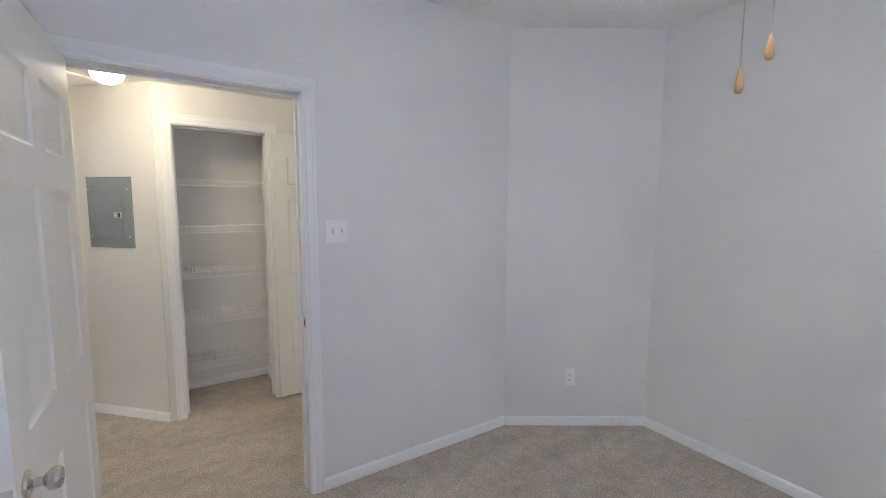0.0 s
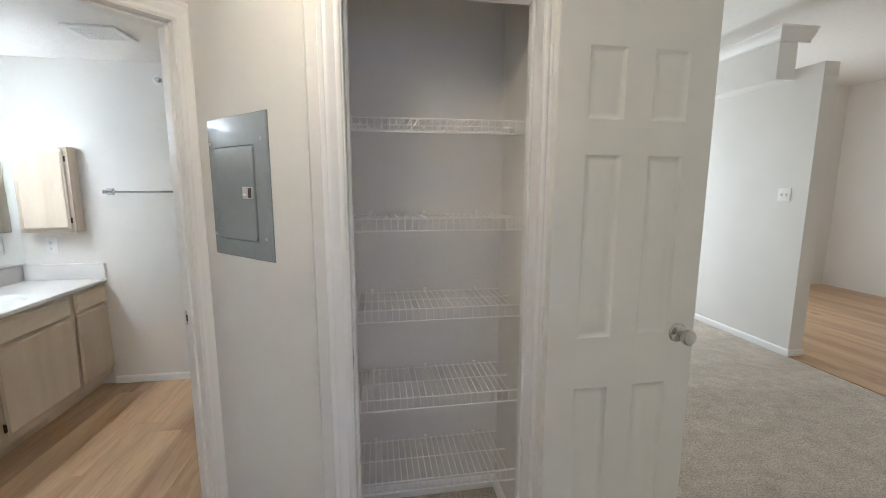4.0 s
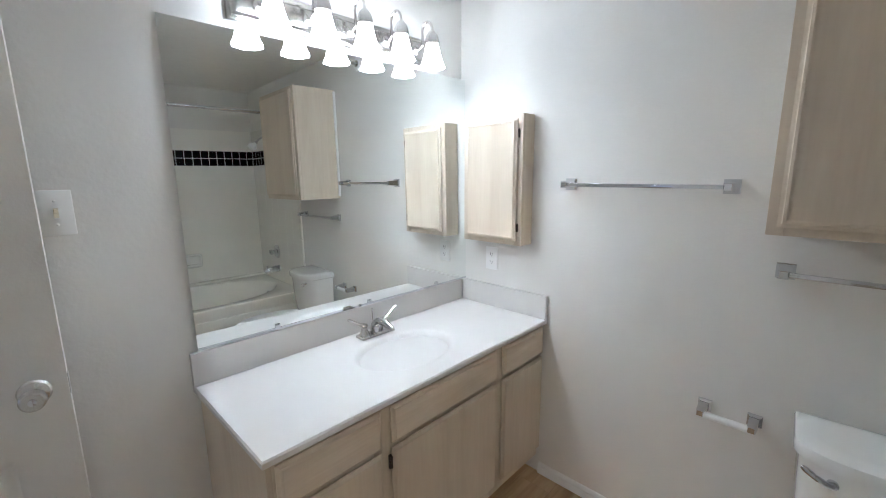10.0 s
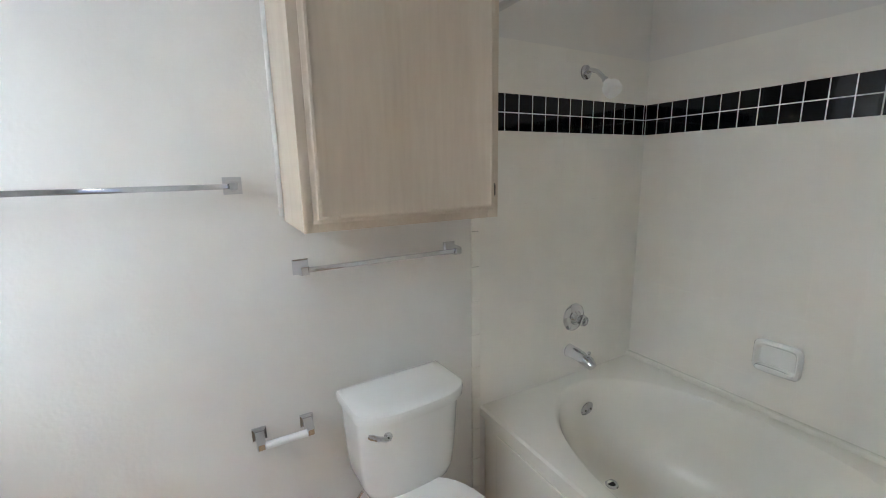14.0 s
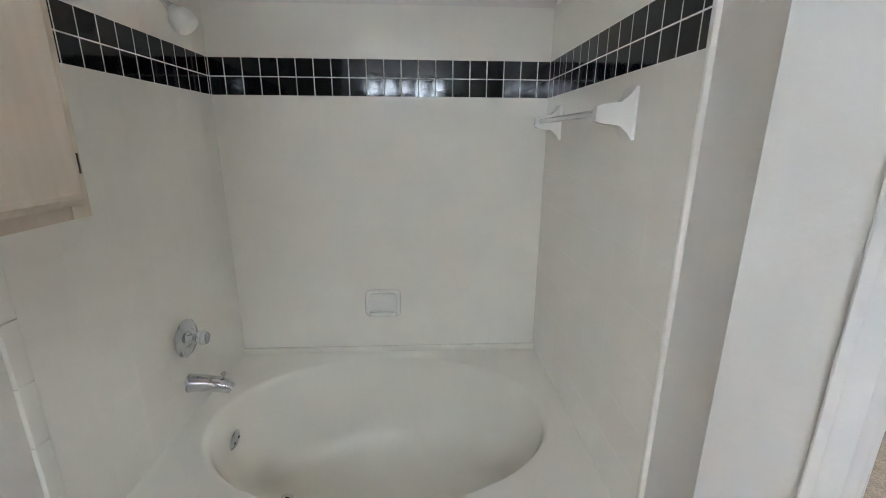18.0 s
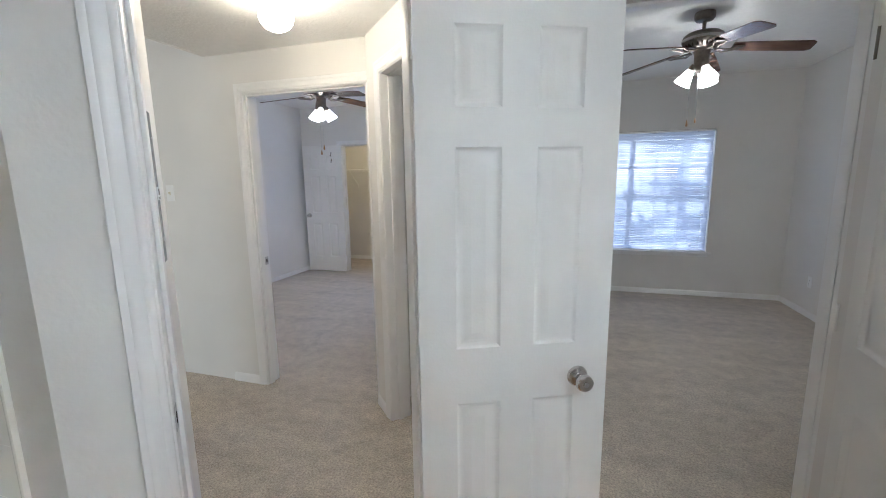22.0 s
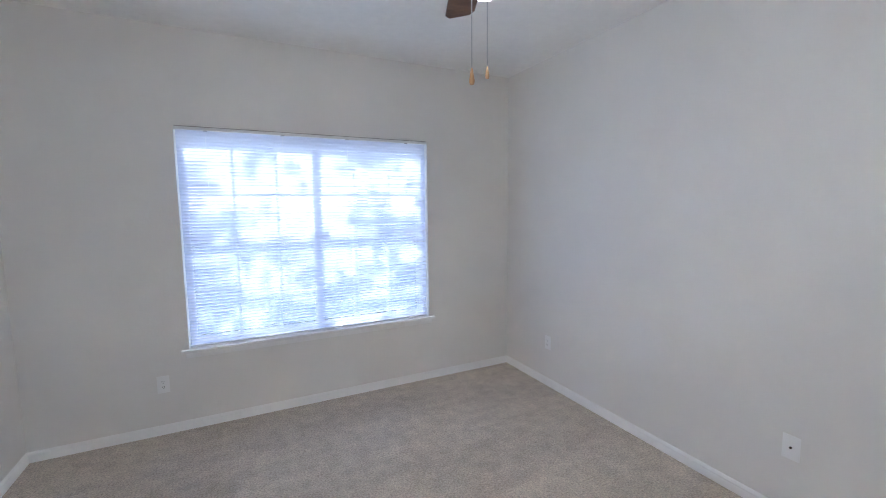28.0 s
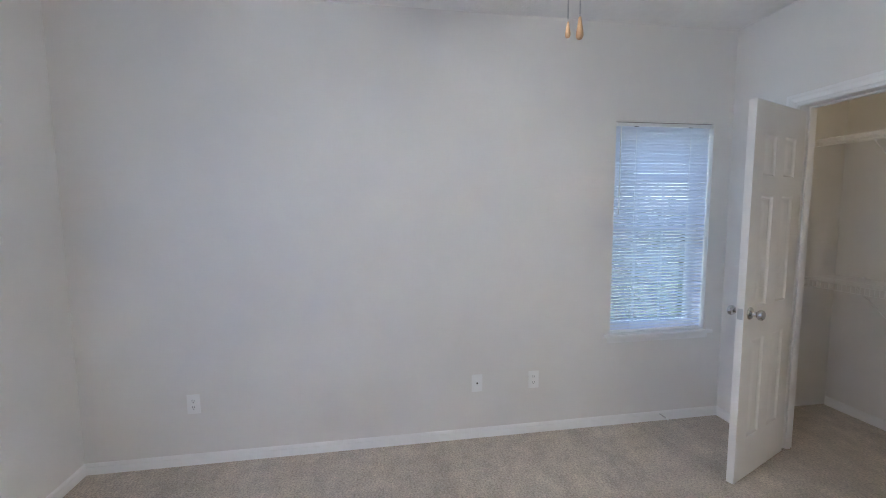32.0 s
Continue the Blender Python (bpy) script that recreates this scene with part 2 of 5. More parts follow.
OAK_FLAT = wood_material("pickled_oak_rail", (0.66, 0.575, 0.465), (0.55, 0.46, 0.355), 1, 0.42, 9.0, 0.05, 1.0)
PLANK = wood_material("oak_plank", (0.60, 0.415, 0.25), (0.35, 0.215, 0.115), 1, 0.36, 5.0, 0.15, 1.3, True)
PLANK_GAP = material("plank_joint", (0.10, 0.06, 0.035), 0.8)
MARBLE = material("cultured_marble", (0.72, 0.70, 0.685), 0.3, vary=0.02, scale=5.0, coat=0.12)
MIRROR = material("mirror_silver", (0.92, 0.945, 0.935), 0.012, metal=1.0, vary=0.0)
CHROME = material("chrome", (0.66, 0.67, 0.70), 0.08, metal=1.0, vary=0.02, scale=30.0, rough_vary=0.04)
NICKEL = material("brushed_nickel", (0.60, 0.585, 0.56), 0.22, metal=1.0, vary=0.05, scale=60.0, rough_vary=0.06)
PEWTER = material("antique_pewter", (0.20, 0.175, 0.15), 0.36, metal=1.0, vary=0.2, scale=40.0, rough_vary=0.1)
PORCELAIN = material("porcelain", (0.87, 0.87, 0.85), 0.1, vary=0.01, coat=0.6)
ACRYLIC = material("tub_acrylic", (0.90, 0.878, 0.81), 0.2, vary=0.015, scale=4.0, coat=0.4, stain=0.03)
TILE_WHITE = material("white_glazed_tile", (0.92, 0.90, 0.845), 0.14, vary=0.015, scale=6.0, bump=0.00015, bump_scale=14.0, coat=0.4, piece=0.005)
TILE_BLACK = material("black_glazed_tile", (0.004, 0.005, 0.008), 0.07, vary=0.1, scale=20.0, bump=0.0004, bump_scale=22.0, spec=0.4, piece=0.2)
GROUT = material("white_grout", (0.88, 0.86, 0.81), 0.8, vary=0.06, scale=60.0)
GREY_METAL = material("grey_enamel_steel", (0.27, 0.30, 0.315), 0.27, coat=0.25, vary=0.04, scale=25.0, bump=0.0002, bump_scale=300.0, stain=0.05, stain_scale=6.0)
DARK = material("dark_gap", (0.015, 0.013, 0.012), 0.7)
BRONZE = material("aged_bronze", (0.06, 0.045, 0.035), 0.42, metal=0.8, vary=0.2, scale=60.0)
WIRE = material("white_vinyl_wire", (0.88, 0.87, 0.845), 0.35, vary=0.02)
PLASTIC = material("white_plastic", (0.88, 0.88, 0.87), 0.3, vary=0.01)
ALMOND = material("almond_plastic", (0.70, 0.62, 0.48), 0.35, vary=0.02)
SCREW = material("screw_head", (0.55, 0.55, 0.55), 0.35, metal=1.0)
WALNUT = wood_material("walnut_blade", (0.15, 0.085, 0.06), (0.06, 0.032, 0.024), 0, 0.2, 14.0)
BEECH = wood_material("turned_beech", (0.52, 0.33, 0.16), (0.38, 0.22, 0.10), 2, 0.4, 20.0)
VINYL = material("window_vinyl", (0.80, 0.80, 0.80), 0.35, vary=0.01)
BULB_WHITE = material("frosted_shade_cool", (0.9, 0.9, 0.9), 0.35, emit=9.0, emit_colour=(1.0, 0.98, 0.97), vary=0.0)
BULB_FAN = material("frosted_shade_fan", (0.9, 0.88, 0.85), 0.35, emit=10.5, emit_colour=(1.0, 0.90, 0.79), vary=0.0)
LAMP_FAN = material("fan_bulb_glow", (0.9, 0.88, 0.85), 0.35, emit=60.0, emit_colour=(1.0, 0.90, 0.79), vary=0.0)
LAMP_VANITY = material("vanity_bulb_glow", (0.9, 0.9, 0.9), 0.35, emit=54.0, emit_colour=(1.0, 0.98, 0.97), vary=0.0)
BULB_WARM = material("opal_globe_warm", (0.9, 0.87, 0.8), 0.3, emit=22.0, emit_colour=(1.0, 0.79, 0.56), vary=0.0)
CLOSET_LIGHT = material("closet_opal_lens", (0.9, 0.87, 0.8), 0.3, emit=22.0, emit_colour=(1.0, 0.72, 0.38), vary=0.0)
# glow of the lamp added in closet two, where no fixture is seen
CLOSET_DIM = material("closet_added_lens_dim", (0.9, 0.87, 0.8), 0.3, emit=4.0, emit_colour=(1.0, 0.72, 0.38), vary=0.0)
BARK = material("bark", (0.11, 0.085, 0.065), 0.9, vary=0.3, scale=12.0, bump=0.02, bump_scale=25.0)
LEAF = material("leaf", (0.07, 0.115, 0.035), 0.55, vary=0.35, scale=3.0)
GRASS = material("lawn", (0.075, 0.10, 0.035), 0.95, vary=0.4, scale=5.0, bump=0.03, bump_scale=40.0)
BRICK = material("far_brick", (0.34, 0.24, 0.18), 0.9, vary=0.15, scale=4.0)

SLAT = bpy.data.materials.new("blind_slat")
SLAT.use_nodes = True
_n, _l = SLAT.node_tree.nodes, SLAT.node_tree.links
_n["Principled BSDF"].inputs["Base Color"].default_value = (0.82, 0.82, 0.82, 1)
_n["Principled BSDF"].inputs["Roughness"].default_value = 0.35
_tr = _n.new("ShaderNodeBsdfTranslucent")
_tr.inputs["Color"].default_value = (0.74, 0.79, 1.0, 1)
_mx = _n.new("ShaderNodeMixShader")
_mx.inputs["Fac"].default_value = 0.42
_l.new(_n["Principled BSDF"].outputs[0], _mx.inputs[1]), _l.new(_tr.outputs[0], _mx.inputs[2])
_l.new(_mx.outputs[0], _n["Material Output"].inputs["Surface"])

GLASS = bpy.data.materials.new("window_glass")
GLASS.use_nodes = True
_n = GLASS.node_tree.nodes
_n["Principled BSDF"].inputs["Transmission Weight"].default_value = 1.0
_n["Principled BSDF"].inputs["Roughness"].default_value = 0.0
_n["Principled BSDF"].inputs["IOR"].default_value = 1.01

# ---- building helpers ----
WHERE = {}


def thing(name, label, category, at=(0, 0, 0), turn=0.0, group="", kind="", m=None):
    """An empty at the base of a thing, which parents its parts."""
    ob = new(name)
    ob.empty_display_size = 0.1
    ob.matrix_basis = m if m is not None else pose(*at, 0, 0, turn)
    WHERE[ob] = ob.matrix_basis.copy()
    return tagged(ob, label, category, group, kind)


def mesh_of(name, bm, mat, smooth=True):
    me = bpy.data.meshes.new(name)
    bmesh.ops.recalc_face_normals(bm, faces=bm.faces)
    bm.to_mesh(me)
    bm.free()
    me.materials.append(mat)
    if smooth:
        me.shade_smooth()
        me.set_sharp_from_angle(angle=radians(35))
    return me


def part(name, bm, mat, parent, label="", world=False, kind="", smooth=True):
    """Links a bmesh as one mesh under a thing or a part; world: it was built in world metres."""
    if world:
        bm.transform(WHERE[parent].inverted())
    ob = new(name, mesh_of(name, bm, mat, smooth))
    ob.parent = parent
    WHERE[ob] = WHERE[parent].copy()
    return tagged(ob, label, kind=kind)


def piece(name, me, m, parent):
    """One more object on a shared mesh, at the pose m in its parent."""
    ob = new(name, me)
    ob.parent, ob.matrix_basis = parent, m
    WHERE[ob] = WHERE[parent] @ m
    return ob


def solid(name, bm, mat, label="", category="", kind="", group="", smooth=True):
    ob = new(name, mesh_of(name, bm, mat, smooth))
    WHERE[ob] = Matrix()
    return tagged(ob, label, category, group, kind)


def box(bm, x0, y0, z0, x1, y1, z1, bevel=0.0, segments=2, m=None):
    vs = [bm.verts.new((x, y, z)) for z in (z0, z1) for y in (y0, y1) for x in (x0, x1)]
    fs = [bm.faces.new([vs[i] for i in q]) for q in ((0, 2, 3, 1), (4, 5, 7, 6), (0, 1, 5, 4), (2, 6, 7, 3), (0, 4, 6, 2), (1, 3, 7, 5))]
    if bevel:
        es = list({e for f in fs for e in f.edges})
        r = bmesh.ops.bevel(bm, geom=es, offset=bevel, segments=segments, affect="EDGES", profile=0.6)
        vs = list({v for f in r["faces"] for v in f.verts} | {v for v in vs if v.is_valid})
    if m is not None:
        bmesh.ops.transform(bm, matrix=m, verts=vs)
    return bm


def boxed(*args, **kw):
    return box(bmesh.new(), *args, **kw)


def rings(bm, loops, close_start=True, close_end=True):
    """Skins closed loops of equal length."""
    rows = [[bm.verts.new(p) for p in loop] for loop in loops]
    k = len(rows[0])
    for a, b in zip(rows, rows[1:]):
        for i in range(k):
            bm.faces.new((a[i], a[(i + 1) % k], b[(i + 1) % k], b[i]))
    if close_start:
        bm.faces.new(rows[0][::-1])
    if close_end:
        bm.faces.new(rows[-1])
    return bm


def lathe(bm, profile, segments=24, m=None, caps=(True, True)):
    """Turns (radius, height) pairs about z."""
    m = m or Matrix()
    loops = [[m @ Vector((max(r, 1e-4) * math.cos(2 * math.pi * i / segments), max(r, 1e-4) * math.sin(2 * math.pi * i / segments), z)) for i in range(segments)] for r, z in profile]
    return rings(bm, loops, *caps)


def tube(bm, points, radius, segments=8, caps=True):
    pts = [Vector(p) for p in points]
    loops, side = [], None
    for i, p in enumerate(pts):
        d = (pts[min(i + 1, len(pts) - 1)] - pts[max(i - 1, 0)]).normalized()
        if side is None:
            side = d.orthogonal().normalized()
        side = (side - d * side.dot(d)).normalized()
        up = d.cross(side)
        r = radius[i] if isinstance(radius, (list, tuple)) else radius
        loops.append([p + r * (math.cos(2 * math.pi * k / segments) * side + math.sin(2 * math.pi * k / segments) * up) for k in range(segments)])
    return rings(bm, loops, caps, caps)


def arc(centre, a, b, start, stop, count):
    """Points on an arc: centre + a cos + b sin, degrees."""
    return [Vector(centre) + Vector(a) * math.cos(radians(start + (stop - start) * i / count)) + Vector(b) * math.sin(radians(start + (stop - start) * i / count)) for i in range(count + 1)]


def prism(bm, outline, z0, z1):
    return rings(bm, [[(x, y, z0) for x, y in outline], [(x, y, z1) for x, y in outline]])


def superloop(cx, cy, a, b, z, power=2.6, n=40, front=1.0):
    out = []
    for i in range(n):
        t = 2 * math.pi * i / n
        c, s = math.cos(t), math.sin(t)
        x = a * math.copysign(abs(c) ** (2 / power), c)
        y = b * math.copysign(abs(s) ** (2 / power), s)
        out.append((cx + x, cy + (y * front if y < 0 else y), z))
    return out


def frame_of(p, q):
    """A wall's own axes: x from p to q, y to the left of that, z up."""
    return pose(p[0], p[1], 0, 0, 0, math.degrees(math.atan2(q[1] - p[1], q[0] - p[0])))


# ---- structure ----


def wall(name, p, q, height, thick, openings=(), label="off-white painted drywall wall"):
    """A wall whose face runs from p to q and whose body lies to the left of that. Openings: start, end, bottom, top."""
    length = math.dist(p, q)
    bm = bmesh.new()
    at = 0.0
    for s0, s1, z0, z1 in sorted(openings):
        box(bm, at, 0, 0, s0, thick, height)
        if z0 > 0.01:
            box(bm, s0, 0, 0, s1, thick, z0)
        box(bm, s0, 0, z1, s1, thick, height)
        at = s1
    box(bm, at, 0, 0, length, thick, height)
    bmesh.ops.remove_doubles(bm, verts=bm.verts, dist=1e-5)
    inner = [f for f in bm.faces if any(g is not f and set(g.verts) == set(f.verts) for e in f.edges for g in e.link_faces)]
    bmesh.ops.delete(bm, geom=inner, context="FACES_ONLY")
    m = frame_of(p, q)
    bm.transform(m)
    return solid(name, bm, PAINT, label, "wall", "structure", smooth=False)


CASE = 0.062
CASING_PROFILE = [(0.0, 0.0), (0.0, 0.006), (0.004, 0.0095), (0.012, 0.0105), (0.016, 0.0085), (0.022, 0.010), (0.034, 0.0145), (0.042, 0.0165), (0.046, 0.0150), (0.052, 0.0175), (0.060, 0.0175), (0.062, 0.015), (0.062, 0.0)]


def casing(parent, w, h, y, out, legs=(1, 1)):
    """Moulded casing round an opening of width w and height h; y: the wall's face; out: +1 or -1."""
    def strip(name, ends):
        bm = bmesh.new()
        rings(bm, [[Vector(e(u - 0.0)) + Vector((0, y + out * d, 0)) for u, d in CASING_PROFILE] for e in ends])
        part(name, bm, TRIM, parent)
    g = 0.005
    if legs[0]:
        strip("casing_leg", [lambda u: (-g - u, 0, 0), lambda u: (-g - u, 0, h + g + u)])
    if legs[1]:
        strip("casing_leg", [lambda u: (w + g + u, 0, 0), lambda u: (w + g + u, 0, h + g + u)])
    strip("casing_head", [lambda u: (-g - u, 0, h + g + u), lambda u: (w + g + u, 0, h + g + u)])


def door_frame(name, p, q, s0, s1, h, thick, label, sides=(1, 1), stop=0.5, strike=None, legs=((1, 1), (1, 1)), lip=0.011):
    """The lined and cased opening between s0 and s1 of the wall from p to q."""
    m = frame_of(p, q) @ Matrix.Translation((s0, 0, 0))
    w = s1 - s0
    ob = thing(name, label, "door frame", kind="structure", m=m)
    j = 0.018
    part("jamb", boxed(-j, -0.003, 0, 0, thick + 0.003, h, 0.0015), TRIM, ob)
    part("jamb", boxed(w, -0.003, 0, w + j, thick + 0.003, h, 0.0015), TRIM, ob)
    part("jamb_head", boxed(-j, -0.003, h, w + j, thick + 0.003, h + j, 0.0015), TRIM, ob)
    a, b = thick * stop - 0.006, thick * stop + 0.028
    part("door_stop", boxed(0.0005, a, 0, lip, b, h - 0.011, min(0.002, lip * 0.3)), TRIM, ob)
    part("door_stop", boxed(w - lip, a, 0, w - 0.0005, b, h - 0.011, min(0.002, lip * 0.3)), TRIM, ob)
    part("door_stop", boxed(0.0005, a, h - 0.011, w - 0.0005, b, h - 0.0005, 0.002), TRIM, ob)
    if sides[0]:
        casing(ob, w, h, -0.0005, -1, legs[0])
    if sides[1]:
        casing(ob, w, h, thick + 0.0005, 1, legs[1])
    if strike:
        x, y, z = strike
        d = 1 if x < w / 2 else -1
        bm = box(bmesh.new(), min(x, x + d * 0.002), y - 0.016, z - 0.029, max(x, x + d * 0.002), y + 0.016, z + 0.029, 0.0006)
        plate = part("strike_plate", bm, SCREW, ob, "metal strike plate")
        part("strike_hole", boxed(min(x + d * 0.002, x + d * 0.0028), y - 0.006, z - 0.013, max(x + d * 0.002, x + d * 0.0028), y + 0.006, z + 0.013), DARK, plate)
    return ob


def hole(s0, s1, h):
    return (s0 - 0.018, s1 + 0.018, 0.0, h + 0.018)


def baseboard(p, q, k0=1.0, k1=1.0):
    """Moulded baseboard on the face from p to q, the room on the right. k: how the ends are mitred (1 inside, -1 outside corner, 0 square)."""
    prof = [(0.0, 0.0), (0.014, 0.0), (0.014, 0.034), (0.0105, 0.041), (0.0120, 0.046), (0.007, 0.056), (0.004, 0.061), (0.0, 0.063)]
    n = math.dist(p, q)
    bm = bmesh.new()
    rings(bm, [[(k0 * d, -d, z) for d, z in prof], [(n - k1 * d, -d, z) for d, z in prof]])
    bm.transform(frame_of(p, q))
    return solid("baseboard", bm, TRIM, "white painted moulded baseboard along the wall", "baseboard", "structure")


def six_panel_leaf(w, h, t):
    """Both faces of a moulded six-panel leaf, with sunk and raised fields."""
    bm = bmesh.new()
    s, mull = min(0.118, 0.185 * w), min(0.112, 0.175 * w)
    pw = (w - 2 * s - mull) / 2
    xs = [0, s, s + pw, s + pw + mull, w - s, w]
    zs = [0, 0.235, 0.785, 0.962, 1.55, 1.656, 1.868, h]
    zs = [z * h / 2.03 if i < 7 else h for i, z in enumerate(zs)]
    prof = [(0.0, 0.0), (0.004, 0.0035), (0.011, 0.0085), (0.018, 0.0092), (0.026, 0.0072), (0.044, 0.0022), (0.047, 0.0022)]
    for side in (0, 1):
        y0, d = (0.0, -1) if side else (-t, 1)
        for i in range(5):
            for j in range(7):
                x0, x1, z0, z1 = xs[i], xs[i + 1], zs[j], zs[j + 1]
                if i in (1, 3) and j in (1, 3, 5):
                    loops = [[(x0 + a, y0 + d * b, z0 + a), (x1 - a, y0 + d * b, z0 + a), (x1 - a, y0 + d * b, z1 - a), (x0 + a, y0 + d * b, z1 - a)] for a, b in prof]
                    rings(bm, loops, False, True)
                else:
                    bm.faces.new([bm.verts.new(c) for c in ((x0, y0, z0), (x1, y0, z0), (x1, y0, z1), (x0, y0, z1))])
    for c in (((0, -t, 0), (0, 0, 0), (0, 0, h), (0, -t, h)), ((w, -t, 0), (w, 0, 0), (w, 0, h), (w, -t, h)), ((0, -t, 0), (w, -t, 0), (w, 0, 0), (0, 0, 0)), ((0, -t, h), (w, -t, h), (w, 0, h), (0, 0, h))):
        bm.faces.new([bm.verts.new(v) for v in c])
    bmesh.ops.remove_doubles(bm, verts=bm.verts, dist=1e-5)
    return bm


def door(name, hinge, turn, w, label, h=2.02, t=0.035, side=1, privacy=True, kz=0.915, knuckle=None, backset=0.062, hinges=None):
    """A hung six-panel door: hinge point, the way it points (degrees), width. side: +1 where its body lies right of that way."""
    m = pose(hinge[0], hinge[1], 0.014, 0, 0, turn)
    if side < 0:
        m = m @ Matrix.Translation((0, t, 0))
    bm = six_panel_leaf(w, h, t)
    bm.transform(m)
    ob = solid(name, bm, DOOR, label, "door", "structure")
    kx = w - backset
    for d in (1, -1):
        y = 0.0 if d > 0 else -t
        mm = m @ Matrix.Translation((kx, y, kz)) @ Matrix.Rotation(radians(-90 * d), 4, "X")
        bm = bmesh.new()
        lathe(bm, [(0.0, 0.0), (0.033, 0.0), (0.033, 0.003), (0.029, 0.008), (0.015, 0.011), (0.0115, 0.014), (0.011, 0.030), (0.017, 0.034), (0.0245, 0.041), (0.0265, 0.049), (0.025, 0.058), (0.021, 0.062), (0.0, 0.0625)], 28, mm)
        k = part("door_knob", bm, NICKEL, ob, "satin metal door knob with round rose")
        if privacy:
            bm = bmesh.new()
            lathe(bm, [(0.0, 0.0622), (0.008, 0.0622), (0.008, 0.065), (0.0, 0.0655)], 14, mm)
            part("lock_button", bm, CHROME, k)
    part("latch_plate", _moved(boxed(w - 0.0005, -t / 2 - 0.0125, kz - 0.028, w + 0.0015, -t / 2 + 0.0125, kz + 0.028), m), SCREW, ob)
    for z in (0.20, h / 2, h - 0.2):
        bm = bmesh.new()
        ky = 0.004 if (knuckle or side) > 0 else -t - 0.004
        tube(bm, [m @ Vector((-0.005, ky, z - 0.044)), m @ Vector((-0.005, ky, z + 0.044))], 0.0055, 10)
        box(bm, -0.0022, -t + 0.004, z - 0.044, 0.0005, -0.001, z + 0.044, m=m)
        part("hinge", bm, hinges if hinges and z > 1.5 else TRIM, ob)
    return ob


def _moved(bm, m):
    bm.transform(m)
    return bm


def wire_shelf_mesh(depth, pitch=0.0254):
    """One bent wire: deck and front lip, from the back (y = 0) to the front (y = -depth)."""
    bm = bmesh.new()
    tube(bm, [(0, 0, 0), (0, -depth + 0.004, 0), (0, -depth, -0.004), (0, -depth, -0.046)], 0.0022, 5)
    return mesh_of("wire", bm, WIRE)


def wire_shelf(x0, x1, y_back, z, depth, label, turn=0.0, clips=3, braces=0, rod=False, at=None, group="closet wire shelves"):
    ob = thing("wire_shelf", label, "shelf", at=at or (x0, y_back, z), turn=turn, group=group)
    n = x1 - x0
    for y, dz in ((-0.006, -0.004), (-depth * 0.5, -0.004), (-depth + 0.002, -0.001), (-depth, -0.046)):
        bm = bmesh.new()
        tube(bm, [(0, y, dz), (n, y, dz)], 0.0032, 6)
        part("rail", bm, WIRE, ob)
    me = wire_shelf_mesh(depth)
    for i in range(int(n / 0.0254)):
        piece("wire", me, Matrix.Translation((0.012 + i * 0.0254, 0, 0)), ob)
    for i in range(clips):
        x = n * (i + 0.5) / clips
        bm = boxed(x - 0.006, -0.012, -0.012, x + 0.006, 0.0, 0.012, 0.002)
        part("wall_clip", bm, PLASTIC, ob)
    for i in range(braces):
        x = n * (i + 0.5) / braces
        bm = bmesh.new()
        tube(bm, [(x, -depth + 0.03, -0.006), (x, -0.03, -0.26), (x, -0.004, -0.29), (x, -0.004, -0.33)], 0.0035, 6)
        part("brace", bm, WIRE, ob)
    return ob

T = 0.115
HI, LO = 2.63, 2.30
R2 = 0.70710678

# bedroom two
wall("wall_bedroom_two_south", (0.70, 0.055), (-2.80, 0.055), 2.95, 0.165, [(0.895, 2.665, 0.55, 2.03)])
wall("wall_bedroom_two_west", (-2.775, -0.1), (-2.775, 5.1), 2.95, 0.165, [(3.333, 4.04, 0.63, 2.03)])
wall("wall_bedroom_two_north", (-2.80, 4.08), (0.0, 4.08), 2.95, T, [hole(0.47, 1.10, 2.04), hole(1.62, 2.345, 2.04)])
wall("wall_party", (0.665, 3.44), (0.665, -0.2), 2.95, T)
wall("wall_hall_west", (0.815, 3.450), (-0.15, 4.415), 2.95, T, [hole(0.233, 0.993, 2.04)])
# bedroom one
wall("wall_bedroom_one_north", (0.70, 3.32), (3.1, 3.32), 2.95, 0.11, [hole(0.135, 1.02, 2.04)])
wall("wall_bedroom_one_angle", (3.0, 3.343), (3.87, 2.784), 2.95, 0.1)
wall("wall_bedroom_one_east", (3.86, 2.85), (3.86, -0.2), 2.95, 0.12)
wall("wall_bedroom_one_south", (3.95, -0.17), (0.72, -0.17), 2.95, 0.13, [hole(0.81, 1.48, 2.03), (1.95, 2.95, 0.55, 2.03)])
wall("wall_closet_one_back", (4.0, -1.25), (1.9, -1.25), 2.95, 0.1)
wall("wall_closet_one_west", (2.1, -1.30), (2.1, -0.28), 2.95, 0.1)
wall("wall_closet_one_east", (3.9, -0.28), (3.9, -1.30), 2.95, 0.1)
# hall, linen closet, bathroom
wall("wall_hall_north_west", (-0.2966, 4.1536), (0.7216, 5.1718), 2.95, 0.122, [hole(0.602, 1.24, 2.04)])
solid("wall_corner_fill", prism(bmesh.new(), [(-0.383, 4.19), (-0.33, 4.19), (-0.334, 4.202), (-0.383, 4.2395)], 0.0, 2.95), PAINT, "off-white painted drywall corner", "wall", "structure", smooth=False)
wall("wall_hall_angle", (0.57, 5.11), (1.090, 4.590), 2.95, T)
wall("wall_linen_front", (1.096, 4.585), (2.02, 4.585), 2.95, T, [hole(0.099, 0.687, 2.04)])
wall("wall_linen_east", (2.02, 4.64), (2.02, 8.55), 2.95, 0.19)
